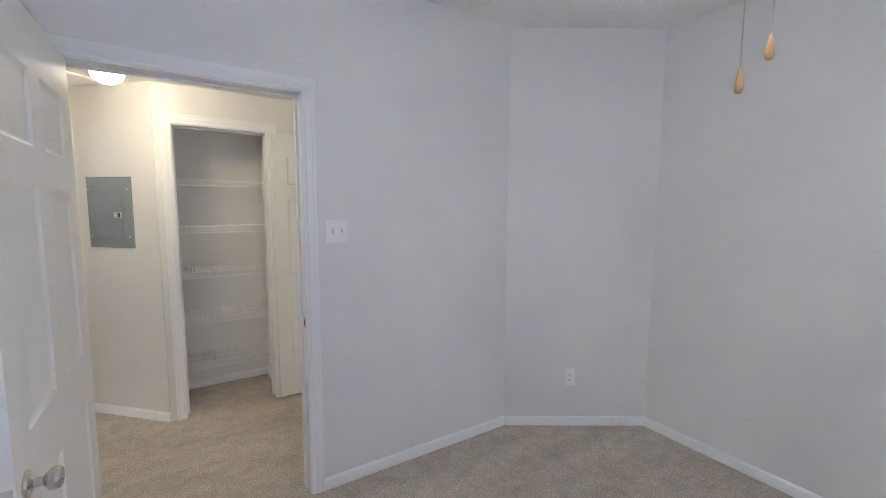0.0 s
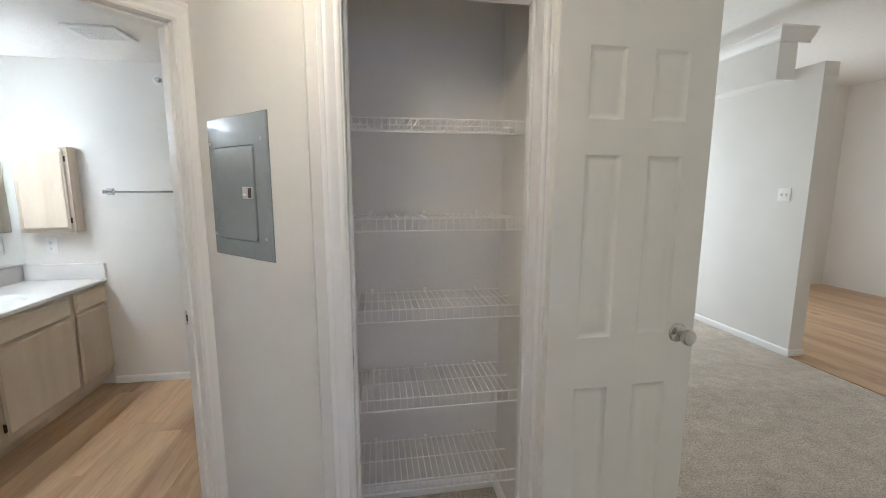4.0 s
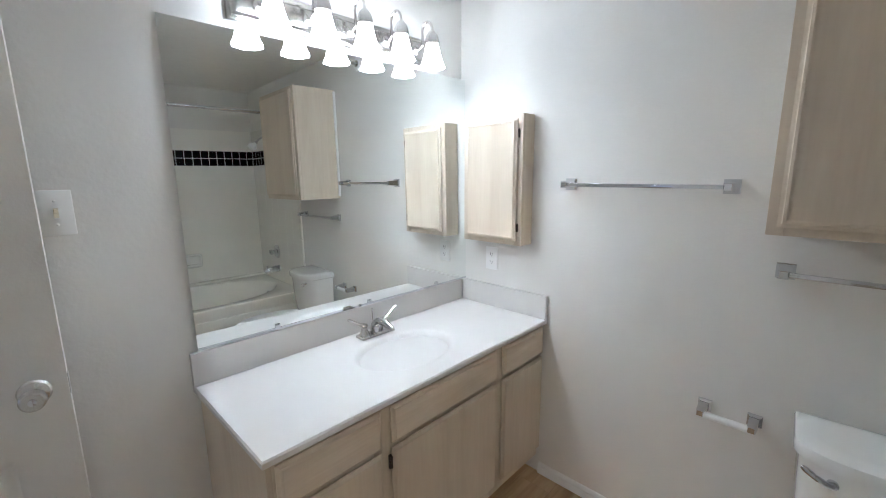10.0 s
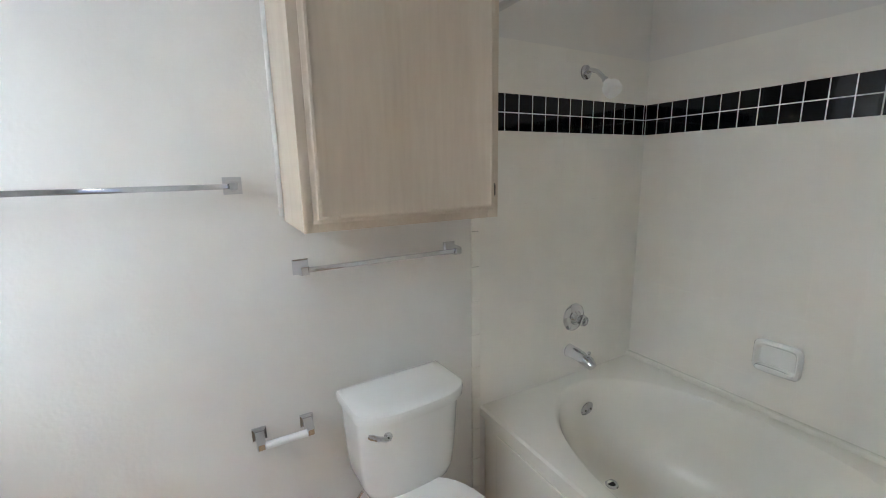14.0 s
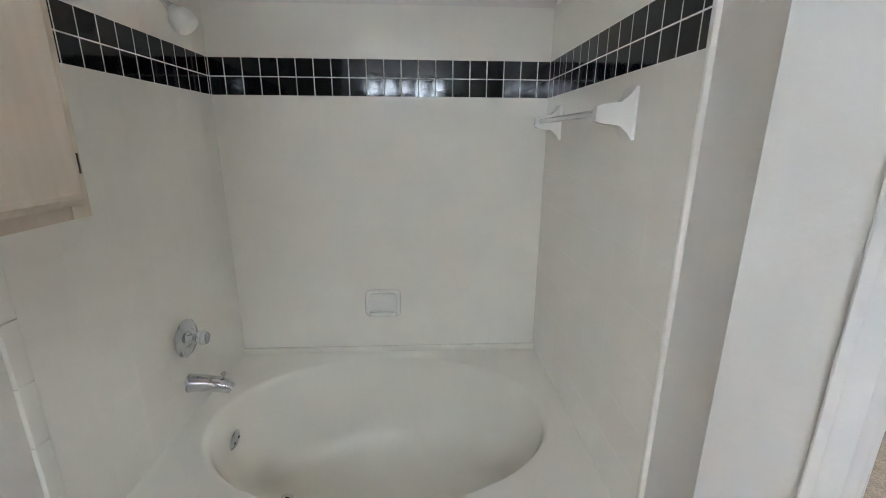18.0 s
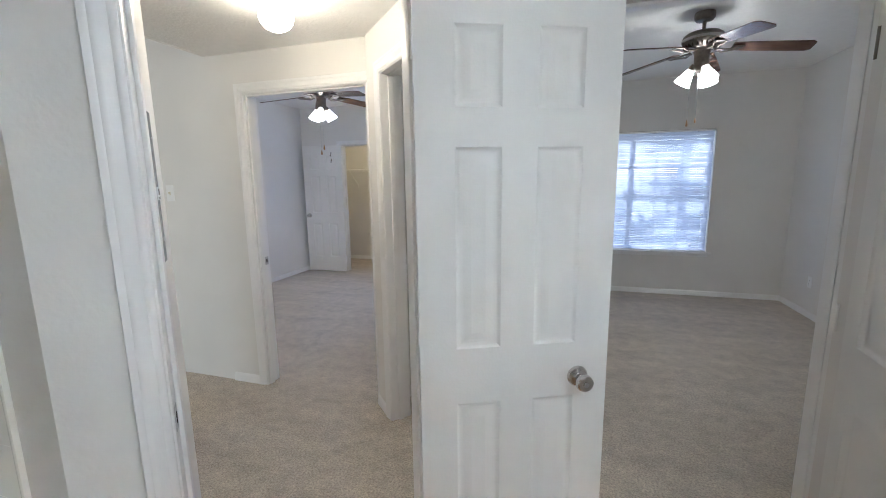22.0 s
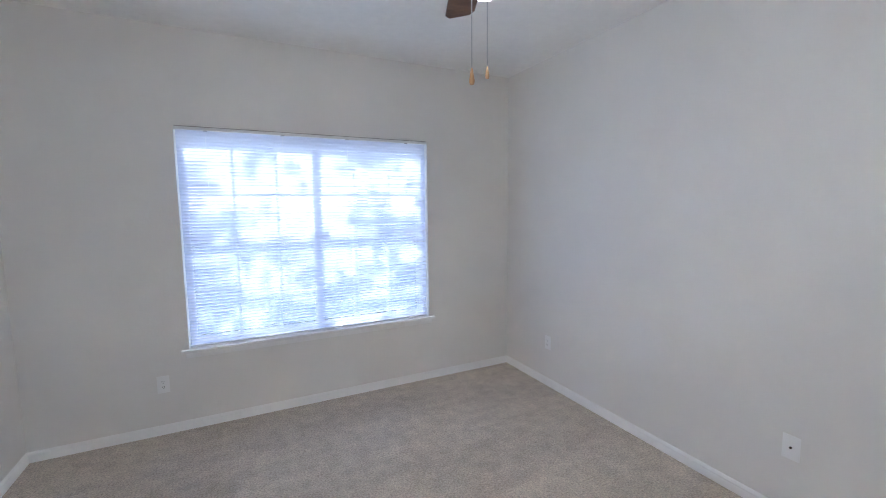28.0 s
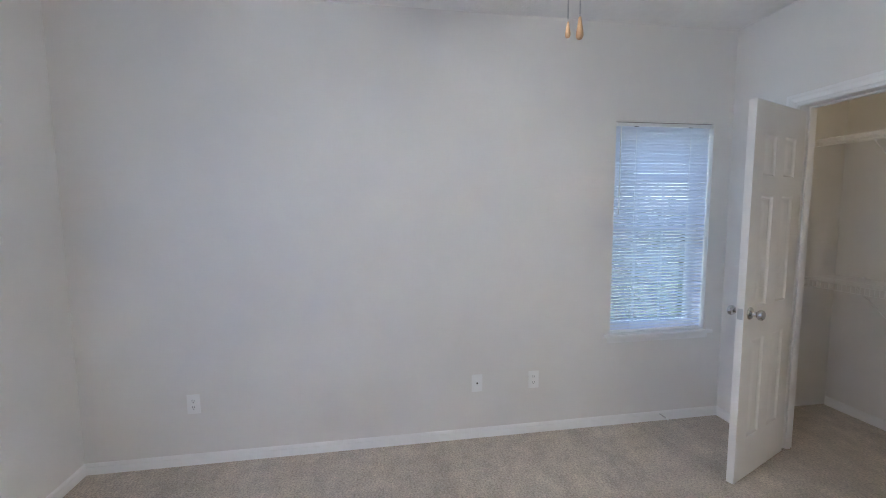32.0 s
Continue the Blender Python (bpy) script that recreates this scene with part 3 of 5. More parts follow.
wall("wall_tub_end", (1.86, 5.235), (0.64, 5.235), 2.95, T)
wall("wall_tub_side", (1.795, 6.65), (1.795, 5.18), 2.95, 0.06)
wall("wall_bath_north", (-1.22, 6.59), (1.9, 6.59), 2.95, T)
wall("wall_bath_west", (-1.17, 4.196), (-1.17, 6.65), 2.95, T)
wall("wall_closet_two_back", (-2.8, 5.0), (-1.22, 5.0), 2.95, 0.1)
# living room
wall("wall_living_kitchen", (4.8, 8.55), (4.8, 6.24), 2.45, 0.14)
wall("wall_living_north", (1.9, 8.5), (8.1, 8.5), 2.95, 0.15, [(1.3, 4.4, 0.3, 2.3)])
wall("wall_living_east", (8.0, 8.6), (8.0, 3.2), 2.95, 0.15)
wall("wall_living_south", (8.1, 3.43), (3.0, 3.43), 2.95, 0.1)
solid("header_hall", boxed(2.0, 3.36, LO - 0.002, 2.018, 4.63, 2.95), PAINT, "painted header above the hall opening", "wall", "structure", smooth=False)


def ceiling(name, outline, z):
    solid(name, prism(bmesh.new(), outline, z, z + 0.1), CEILING, "white lightly textured ceiling", "ceiling", "structure", smooth=False)


ceiling("ceiling_bedroom_two", [(-2.85, 0.0), (0.72, 0.0), (0.72, 3.40), (-0.02, 4.14), (-2.85, 4.14)], HI)
ceiling("ceiling_bedroom_one", [(0.72, -0.25), (3.92, -0.25), (3.92, 2.85), (3.05, 3.38), (0.72, 3.38)], HI)
ceiling("ceiling_hall", [(0.80, 3.38), (2.005, 3.38), (2.005, 4.62), (1.15, 4.62), (0.60, 5.17), (-0.2, 4.40)], LO)
ceiling("ceiling_bathroom", [(-1.22, 4.14), (-0.46, 4.14), (0.58, 5.18), (1.85, 5.18), (1.85, 6.64), (-1.22, 6.64)], LO + 0.001)
ceiling("ceiling_linen", [(1.17, 4.65), (1.95, 4.65), (1.95, 5.17), (0.75, 5.17)], LO + 0.012)
ceiling("ceiling_closet_two", [(-2.85, 4.14), (-1.23, 4.14), (-1.23, 5.05), (-2.85, 5.05)], 2.45)
ceiling("ceiling_closet_one", [(2.0, -0.25), (2.0, -1.30), (3.95, -1.30), (3.95, -0.25)], 2.45)
ceiling("ceiling_living", [(2.019, 3.38), (8.1, 3.38), (8.1, 8.6), (1.95, 8.6), (1.95, 4.62), (2.019, 4.62)], 2.90)

HOUSE = [(-2.94, -0.11), (0.72, -0.11), (0.72, -0.30), (2.0, -0.30), (2.0, -1.35), (4.0, -1.35), (4.0, 3.34), (8.15, 3.34), (8.15, 8.65), (1.90, 8.65), (1.90, 6.705), (-1.285, 6.705), (-1.285, 5.10), (-2.94, 5.10)]
solid("floor_carpet", prism(bmesh.new(), HOUSE, -0.06, 0.0), CARPET, "worn beige cut-pile carpet with faint traffic stains", "carpet", "structure", smooth=False)
# unseen slab added over the ceilings to block the sky and sun
solid("roof", prism(bmesh.new(), HOUSE, 2.955, 3.05), CEILING, "plain unseen roof slab that keeps the sky off the rooms", "roof", "structure", smooth=False)
solid("kitchen_floor", boxed(4.80, 3.5, 0.001, 8.0, 8.5, 0.007), PLANK, "brown wood floor of the kitchen", "floor", "structure", smooth=False)

# door frames: bedroom one, bathroom from the hall, linen, bedroom two from the hall, bathroom from bedroom two, closets
door_frame("door_frame_1", (0.70, 3.32), (3.1, 3.32), 0.135, 1.02, 2.04, 0.11, "white painted door frame between bedroom and hall", stop=0.62, strike=(0.885, 0.03, 0.915), legs=((0, 1), (0, 1)))
door_frame("door_frame_2", (-0.2966, 4.1536), (0.644, 5.0942), 0.602, 1.24, 2.04, 0.122, "white painted angled bathroom door frame off the hall", stop=0.35, strike=(0.638, 0.098, 0.93), legs=((1, 1), (0, 1)))
door_frame("door_frame_3", (1.096, 4.585), (2.02, 4.585), 0.099, 0.687, 2.04, T, "white painted linen closet door frame", sides=(1, 0), stop=0.6, strike=(0.0, 0.03, 0.915))
door_frame("door_frame_4", (0.815, 3.450), (-0.15, 4.415), 0.233, 0.993, 2.04, T, "white painted door frame from hall to bedroom", stop=0.4)
door_frame("door_frame_5", (-2.80, 4.08), (0.0, 4.08), 1.62, 2.345, 2.04, T, "white painted door frame between bathroom and bedroom", stop=0.4, legs=((1, 1), (0, 1)), lip=0.004)
door_frame("door_frame_6", (-2.80, 4.08), (0.0, 4.08), 0.47, 1.10, 2.04, T, "white painted closet door frame", sides=(1, 0), stop=0.6)
door_frame("door_frame_7", (3.95, -0.17), (0.72, -0.17), 0.81, 1.48, 2.03, 0.13, "white painted closet door frame", sides=(1, 0), stop=0.6)

door("door_1", (0.853, 3.306), -90.5, 0.865, "white six-panel bedroom door standing open", side=-1, kz=0.855)
door("door_2", (0.053, 4.690), 204.5, 0.585, "white six-panel bathroom door standing wide open", side=-1, knuckle=1, kz=0.845, backset=0.096)
door("door_3", (1.812, 4.566), 1, 0.532, "white six-panel linen closet door folded back", privacy=False, side=1, kz=0.955)
door("door_4", (0.530, 3.500), 257, 0.74, "white six-panel bedroom door standing open", side=1)
door("door_5", (-1.174, 4.212), 84, 0.785, "white six-panel door open against the bathroom wall", side=-1, kz=0.945, hinges=PEWTER)
door("door_6", (-2.325, 4.070), -68, 0.588, "white six-panel closet door standing half open", h=1.985, privacy=False, side=-1)
door("door_7", (3.135, -0.155), 7, 0.66, "white six-panel closet door opened back against the wall", privacy=False, side=1)

# baseboards: bedroom two, bedroom one, hall, bathroom, living
baseboard((0.665, 0.055), (-2.775, 0.055))
baseboard((-2.775, 0.055), (-2.775, 4.08))
baseboard((-2.775, 4.08), (-2.33 - 0.067, 4.08), 1, 0)
baseboard((-1.70 + 0.067, 4.08), (-1.18 - 0.067, 4.08), 0, 0)
baseboard((0.665, 3.435), (0.665, 0.055), 0.4, 1)
baseboard((1.72 + 0.067, 3.32), (3.037, 3.32), 0, 0.3)
baseboard((3.037, 3.32), (3.86, 2.79), 0.3, 0.5)
baseboard((3.86, 2.79), (3.86, -0.17), 0.5, 1)
baseboard((3.86, -0.17), (3.14 + 0.067, -0.17), 1, 0)
baseboard((2.47 - 0.067, -0.17), (0.78, -0.17), 0, 1)
baseboard((0.78, -0.17), (0.78, 3.32), 1, 1)
baseboard((3.9, -1.25), (2.1, -1.25))
baseboard((2.02, 3.43), (1.72 + 0.067, 3.43), 0, 0)
baseboard((0.815, 3.45), (0.86 - (0.297 - 0.067) * R2, 3.405 + (0.297 - 0.067) * R2), -0.4, 0)
baseboard((0.60, 5.08), (1.095, 4.585), 0, 0)
baseboard((1.783 + 0.067, 4.585), (2.02, 4.585), 0, -1)
baseboard((1.1, 5.12), (1.83, 5.12), 0, 1)
baseboard((1.83, 5.12), (1.83, 4.70), 1, 0)
baseboard((-0.66, 6.59), (0.80, 6.59), 0, 0)
baseboard((-1.17, 4.195), (-1.17, 5.285), 0, 0)
baseboard((0.82, 5.235), (0.615, 5.235), 0, 0.4)
baseboard((-2.775, 5.0), (-1.285, 5.0))
baseboard((4.8, 8.5), (4.8, 6.24), 0, -1)
baseboard((4.8, 6.24), (4.94, 6.24), -1, 0)


# ---- bathroom floor of laid planks ----
def clipped(poly, edges):
    """Cuts a polygon by half planes (a, b, c): a x + b y <= c."""
    for a, b, c in edges:
        out = []
        for i, p in enumerate(poly):
            q = poly[(i + 1) % len(poly)]
            dp, dq = a * p[0] + b * p[1] - c, a * q[0] + b * q[1] - c
            if dp <= 0:
                out.append(p)
            if dp * dq < 0:
                k = dp / (dp - dq)
                out.append((p[0] + k * (q[0] - p[0]), p[1] + k * (q[1] - p[1])))
        poly = out
        if len(poly) < 3:
            return []
    return poly


BATH = [(-1, 0, 1.17), (1, 0, 1.795), (0, 1, 6.59), (1, -1, -4.52), (0, -1, -4.15)]
bath_floor = solid("floor_bathroom", prism(bmesh.new(), clipped([(-2, 3), (3, 3), (3, 8), (-2, 8)], BATH), 0.0005, 0.003), PLANK_GAP, "brown oak-look plank floor of the bathroom", "floor", "structure", smooth=False)
rng = random.Random(4)
for col in range(19):
    x0 = -1.20 + col * 0.162
    y0 = 3.6 + rng.uniform(-0.9, 0.0)
    while y0 < 6.6:
        out = clipped([(x0 + 0.0006, y0 + 0.0006), (x0 + 0.1614, y0 + 0.0006), (x0 + 0.1614, y0 + 1.2194), (x0 + 0.0006, y0 + 1.2194)], BATH)
        if out:
            bm = prism(bmesh.new(), out, 0.002, 0.009)
            part("plank", bm, PLANK, bath_floor, smooth=False)
        y0 += 1.22


# ---- windows ----
def window(name, p, q, s0, s1, z0, z1, depth, sashes, label, outside):
    """A vinyl window in the wall from p to q, with sill, and depth to the wall's outer face."""
    m = frame_of(p, q) @ Matrix.Translation((s0, 0, z0))
    ob = thing(name, label, "window", kind="structure", m=m)
    w, h = s1 - s0, z1 - z0
    g = depth - 0.05
    part("reveal_head", boxed(0.0, 0.001, h - 0.004, w, g, h - 0.0005), PAINT, ob)
    for a, b, c, d in ((0, 0, 0.045, h), (w - 0.045, 0, w, h), (0.045, 0, w - 0.045, 0.045), (0.045, h - 0.045, w - 0.045, h)):
        part("window_frame", boxed(a, g, b, c, g + 0.05, d, 0.003), VINYL, ob)
    for k in range(sashes):
        a, b = 0.045 + (w - 0.09) * k / sashes, 0.045 + (w - 0.09) * (k + 1) / sashes
        if k:
            part("mullion", boxed(a - 0.03, g - 0.004, 0.045, a + 0.03, g + 0.046, h - 0.045, 0.003), VINYL, ob)
        part("meeting_rail", boxed(a + (0.03 if k else 0), g + 0.002, h / 2 - 0.02, b - (0.03 if k < sashes - 1 else 0), g + 0.04, h / 2 + 0.02, 0.003), VINYL, ob)
        for z in (0.25, 0.75):
            part("muntin", boxed(a + 0.03, g + 0.018, h * z - 0.008, b - 0.03, g + 0.026, h * z + 0.008), VINYL, ob)
        for i in (1, 2):
            x = a + (b - a) * i / 3
            part("muntin", boxed(x - 0.008, g + 0.0175, 0.045, x + 0.008, g + 0.0265, h - 0.045), VINYL, ob)
        pane = part("pane", boxed(a + 0.01, g + 0.028, 0.03, b - 0.01, g + 0.031, h - 0.03), GLASS, ob, smooth=False)
        pane.visible_shadow = False
    sill = boxed(-0.045, -0.035, -0.018, w + 0.045, -0.0005, 0.004, 0.006)
    box(sill, 0.001, -0.0005, -0.010, w - 0.001, g, 0.004)
    part("window_sill", sill, TRIM, ob)
    part("apron", boxed(-0.02, -0.013, -0.056, w + 0.02, -0.0005, -0.0185, 0.004), TRIM, ob)
    return ob


def slat_mesh(w, tilt, cords=()):
    """A curved slat; small slots added at the cords values let sun through."""
    bm = bmesh.new()
    prof = []
    for i in range(6):
        u, z = (i / 5 - 0.5) * 0.025, 0.0022 * (1 - (2 * i / 5 - 1) ** 2)
        prof.append((u * math.cos(tilt) - z * math.sin(tilt), u * math.sin(tilt) + z * math.cos(tilt)))
    xs = [0.0]
    for c in cords:
        xs += [c - 0.0045, c + 0.0045]
    xs.append(w)
    rows = [[bm.verts.new((x, y, z)) for y, z in prof] for x in xs]
    for k in range(len(xs) - 1):
        for i in range(5):
            if not (k % 2 and i in (1, 2, 3)):
                bm.faces.new((rows[k][i], rows[k][i + 1], rows[k + 1][i + 1], rows[k + 1][i]))
    return mesh_of("slat", bm, SLAT)


def blind(p, q, s0, s1, z0, z1, y, label, tilt, cords, bent=(), slots=(), wand=0.06):
    """A mini blind in a window's reveal: head rail, slats, bottom rail, cords, wand."""
    m = frame_of(p, q) @ Matrix.Translation((s0, y, 0))
    ob = thing("window_blind", label, "blind", m=m)
    w = s1 - s0
    part("head_rail", boxed(0.004, -0.013, z1 - 0.027, w - 0.004, 0.013, z1 - 0.002, 0.002), PLASTIC, ob)
    part("bottom_rail", boxed(0.006, -0.013, z0 + 0.0045, w - 0.006, 0.013, z0 + 0.018, 0.004), PLASTIC, ob)
    me = slat_mesh(w - 0.016, tilt, [w * c - 0.008 for c in slots])
    n = int((z1 - z0 - 0.055) / 0.0213)
    r = random.Random(7)
    for i in range(n):
        z = z0 + 0.028 + i * (z1 - z0 - 0.067) / (n - 1)
        a = r.gauss(0, 0.8) + (12 if i in bent else 0)
        piece("slat", me, pose(0.008, 0, z, a, r.gauss(0, 0.06), 0), ob)
    for c in cords:
        x = w * c
        for dy in (-0.0125, 0.0125):
            bm = bmesh.new()
            tube(bm, [(x, dy, z0 + 0.012), (x, dy, z1 - 0.02)], 0.0009, 4)
            part("ladder_cord", bm, PLASTIC, ob)
    # dark strip stands in for the shade between head rail and reveal
    part("valance_lip", boxed(0.004, -0.0165, z1 - 0.0065, w - 0.004, -0.0135, z1 - 0.0015, 0.0008), PEWTER, ob, "thin dark strip for the shade line at the blind's head")
    for c in cords:
        part("cord_cap", boxed(w * c - 0.012, -0.0145, z1 - 0.030, w * c + 0.012, 0.0, z1 - 0.0275, 0.0005), BRONZE, ob)
    for x in (0.001, w - 0.017):
        part("end_bracket", boxed(x, -0.0155, z1 - 0.030, x + 0.016, 0.0145, z1 - 0.0005, 0.0015), PLASTIC, ob)
    if wand:
        bm = bmesh.new()
        tube(bm, [(w * wand, -0.017, z1 - 0.03), (w * wand, -0.020, z1 - 0.60)], 0.0035, 6)
        part("tilt_wand", bm, PLASTIC, ob)
    return ob


S2, W2, S1 = ((0.70, 0.055), (-2.80, 0.055)), ((-2.775, -0.1), (-2.775, 5.1)), ((3.95, -0.17), (0.72, -0.17))
window("window_1", *S2, 0.895, 2.665, 0.55, 2.03, 0.165, 2, "white vinyl double window with sill, sunlit from outside", -1)
blind(*S2, 0.895, 2.665, 0.55, 2.03, 0.03, "white closed mini blind glowing with dappled sunlight", radians(-54), (0.10, 0.37, 0.63, 0.90), wand=0)
window("window_2", *W2, 3.333, 4.04, 0.63, 2.03, 0.165, 1, "white vinyl single window with sill", -1)
blind(*W2, 3.333, 4.04, 0.63, 2.03, 0.03, "white mini blind with a few uneven slats, greenery behind", radians(-50), (0.22, 0.78), (13, 31))
window("window_3", *S1, 1.95, 2.95, 0.55, 2.03, 0.13, 1, "white vinyl window with sill", -1)
# unseen slot added clear of the cords, to throw a sun streak on the carpet
blind(*S1, 1.95, 2.95, 0.55, 2.03, 0.03, "white closed mini blind", radians(-55), (0.15, 0.85), slots=(0.345,))
window("window_4", (1.9, 8.5), (8.1, 8.5), 1.3, 4.4, 0.3, 2.3, 0.15, 2, "wide white living room window", 1)


# ---- ceiling fans ----
def fan(at, label, start, pulls):
    x, y, z = at
    ob = thing("ceiling_fan", label, "ceiling fan", at=(x, y, z), group="ceiling fans")
    bm = bmesh.new()
    lathe(bm, [(0.0, 0.0), (0.066, 0.0), (0.068, -0.012), (0.066, -0.040), (0.055, -0.054), (0.030, -0.060), (0.0, -0.061)], 32)
    part("canopy", bm, PEWTER, ob)
    bm = bmesh.new()
    lathe(bm, [(0.0, -0.055), (0.0125, -0.055), (0.0125, -0.110), (0.022, -0.115), (0.026, -0.130), (0.0, -0.131)], 18)
    part("downrod", bm, PEWTER, ob)
    bm = bmesh.new()
    lathe(bm, [(0.0, -0.125), (0.060, -0.127), (0.105, -0.138), (0.128, -0.155), (0.134, -0.171), (0.134, -0.202), (0.124, -0.216), (0.098, -0.232), (0.080, -0.246), (0.0, -0.248)], 40)
    motor = part("motor_housing", bm, PEWTER, ob)
    bm = bmesh.new()
    lathe(bm, [(0.135, -0.176), (0.1385, -0.180), (0.1385, -0.194), (0.135, -0.198)], 40, caps=(False, False))
    part("band", bm, NICKEL, motor)
    for i in range(24):
        a = 2 * math.pi * i / 24
        bm = boxed(0.086, -0.004, -0.240, 0.122, 0.004, -0.2155, 0.001)
        bm.transform(Matrix.Rotation(a, 4, "Z"))
        part("vent_rib", bm, BRONZE, motor)
    for i in range(5):
        turn = Matrix.Rotation(radians(start + 72 * i), 4, "Z") @ Matrix.Translation((0.1, 0, -0.25)) @ Matrix.Rotation(radians(6), 4, "Y") @ Matrix.Translation((-0.1, 0, 0.25))
        bm = bmesh.new()
        for s in (1, -1):
            tube(bm, [(0.085, s * 0.016, -0.262), (0.13, s * 0.034, -0.268), (0.17, s * 0.020, -0.262), (0.20, s * 0.036, -0.252), (0.245, s * 0.030, -0.248)], [0.006, 0.007, 0.006, 0.006, 0.004], 8)
        box(bm, 0.075, -0.016, -0.270, 0.115, 0.016, -0.258, 0.003)
        box(bm, 0.185, -0.042, -0.2475, 0.255, 0.042, -0.244, 0.001)
        bm.transform(turn)
        arm = part("blade_arm", bm, PEWTER, ob)
        outline = [(0.185, -0.052), (0.30, -0.060), (0.56, -0.066), (0.635, -0.066), (0.660, -0.045), (0.660, 0.045), (0.635, 0.066), (0.56, 0.066), (0.30, 0.060), (0.185, 0.052)]
        bm = prism(bmesh.new(), outline, -0.003, 0.003)
        bm.transform(turn @ Matrix.Translation((0, 0, -0.239)) @ Matrix.Rotation(radians(-12), 4, "X"))
        part("blade", bm, WALNUT, ob)
    bm = bmesh.new()
    lathe(bm, [(0.0, -0.246), (0.052, -0.248), (0.058, -0.262), (0.050, -0.285), (0.046, -0.340), (0.052, -0.360), (0.044, -0.398), (0.018, -0.412), (0.0, -0.414)], 28)
    kit = part("light_kit", bm, PEWTER, ob)
    for i in range(3):
        m = Matrix.Rotation(radians(start + 72 + 120 * i), 4, "Z") @ Matrix.Translation((0.048, 0, -0.362)) @ Matrix.Rotation(radians(-30), 4, "Y")
        bm = bmesh.new()
        lathe(bm, [(0.0, 0.012), (0.018, 0.012), (0.024, -0.012), (0.026, -0.030), (0.0, -0.031)], 16, m)
        part("socket", bm, PEWTER, kit)
        bm = bmesh.new()
        lathe(bm, [(0.024, -0.030), (0.030, -0.050), (0.040, -0.080), (0.052, -0.115), (0.060, -0.135), (0.057, -0.134), (0.046, -0.105), (0.030, -0.060), (0.0, -0.034)], 20, m, caps=(False, True))
        part("glass_shade", bm, BULB_FAN, kit, "lit frosted glass bell shade")
        bm = bmesh.new()
        lathe(bm, [(0.0, -0.048), (0.012, -0.052), (0.022, -0.070), (0.025, -0.086), (0.021, -0.102), (0.011, -0.110), (0.0, -0.112)], 14, m)
        part("bulb", bm, LAMP_FAN, kit, "lit frosted bulb")
    for sx, sy, drop, size in pulls:
        bm = bmesh.new()
        z0, n = -0.405, 70
        for k in range(n):
            zz = z0 - (drop - 0.42) * k / n
            box(bm, sx - 0.0014, sy - 0.0014, zz - 0.0016, sx + 0.0014, sy + 0.0014, zz + 0.0016)
        tube(bm, [(sx, sy, z0), (sx, sy, -drop + 0.01)], 0.0006, 4)
        chain = part("pull_chain", bm, CHROME, ob)
        bm = bmesh.new()
        lathe(bm, [(0.0, 0.045), (0.003, 0.044), (0.005, 0.030), (0.0085, 0.010), (0.0088, 0.003), (0.006, -0.004), (0.0, -0.006)], 14, Matrix.Translation((sx, sy, -drop - 0.02)) @ Matrix.Scale(size, 4))
        part("pull_knob", bm, BEECH, chain, "turned wooden pull knob")
    return ob


fan((-1.234, 2.144, HI), "antique pewter ceiling fan with five walnut blades and lit glass shades", 33, ((0.066, 0.010, 0.765, 0.95), (0.012, 0.008, 0.742, 0.72)))
fan((2.28, 1.65, HI), "antique pewter ceiling fan with walnut blades, lamps lit", 160, ((0.0, 0.05, 0.842, 1.1), (0.0, -0.004, 0.785, 1.1)))

# ---- hall ----
lamp = thing("ceiling_lamp", "round opal glass ceiling lamp, lit warm", "ceiling lamp", at=(0.93, 4.08, LO))
bm = bmesh.new()
lathe(bm, [(0.0, 0.0), (0.085, 0.0), (0.085, -0.012), (0.072, -0.022), (0.066, -0.030), (0.0, -0.031)], 32)
part("base", bm, PLASTIC, lamp)
bm = bmesh.new()
lathe(bm, [(0.050, -0.028), (0.050, -0.046), (0.064, -0.062), (0.073, -0.084), (0.075, -0.106), (0.068, -0.130), (0.051, -0.150), (0.026, -0.162), (0.0, -0.165)], 36, caps=(False, True))
part("glass_globe", bm, BULB_WARM, lamp, "glowing opal glass globe")

vent = thing("return_air_grille", "off-white louvred return air grille in the hall ceiling", "vent", m=pose(0.530, 4.690, LO, 0, 0, 45))
part("backing", boxed(-0.27, -0.15, -0.002, 0.27, 0.15, -0.0005), DARK, vent)
for a in ((-0.29, -0.17, 0.29, -0.145), (-0.29, 0.145, 0.29, 0.17), (-0.29, -0.145, -0.265, 0.145), (0.265, -0.145, 0.29, 0.145), (-0.008, -0.145, 0.008, 0.145)):
    part("frame", boxed(a[0], a[1], -0.012, a[2], a[3], -0.0005, 0.002), TRIM, vent)
bm = boxed(-0.264, -0.0005, -0.006, 0.264, 0.0005, 0.006)
me = mesh_of("louvre", bm, TRIM)
for i in range(20):
    piece("louvre", me, pose(0, -0.138 + i * 0.0145, -0.0075, 40, 0, 0), vent)

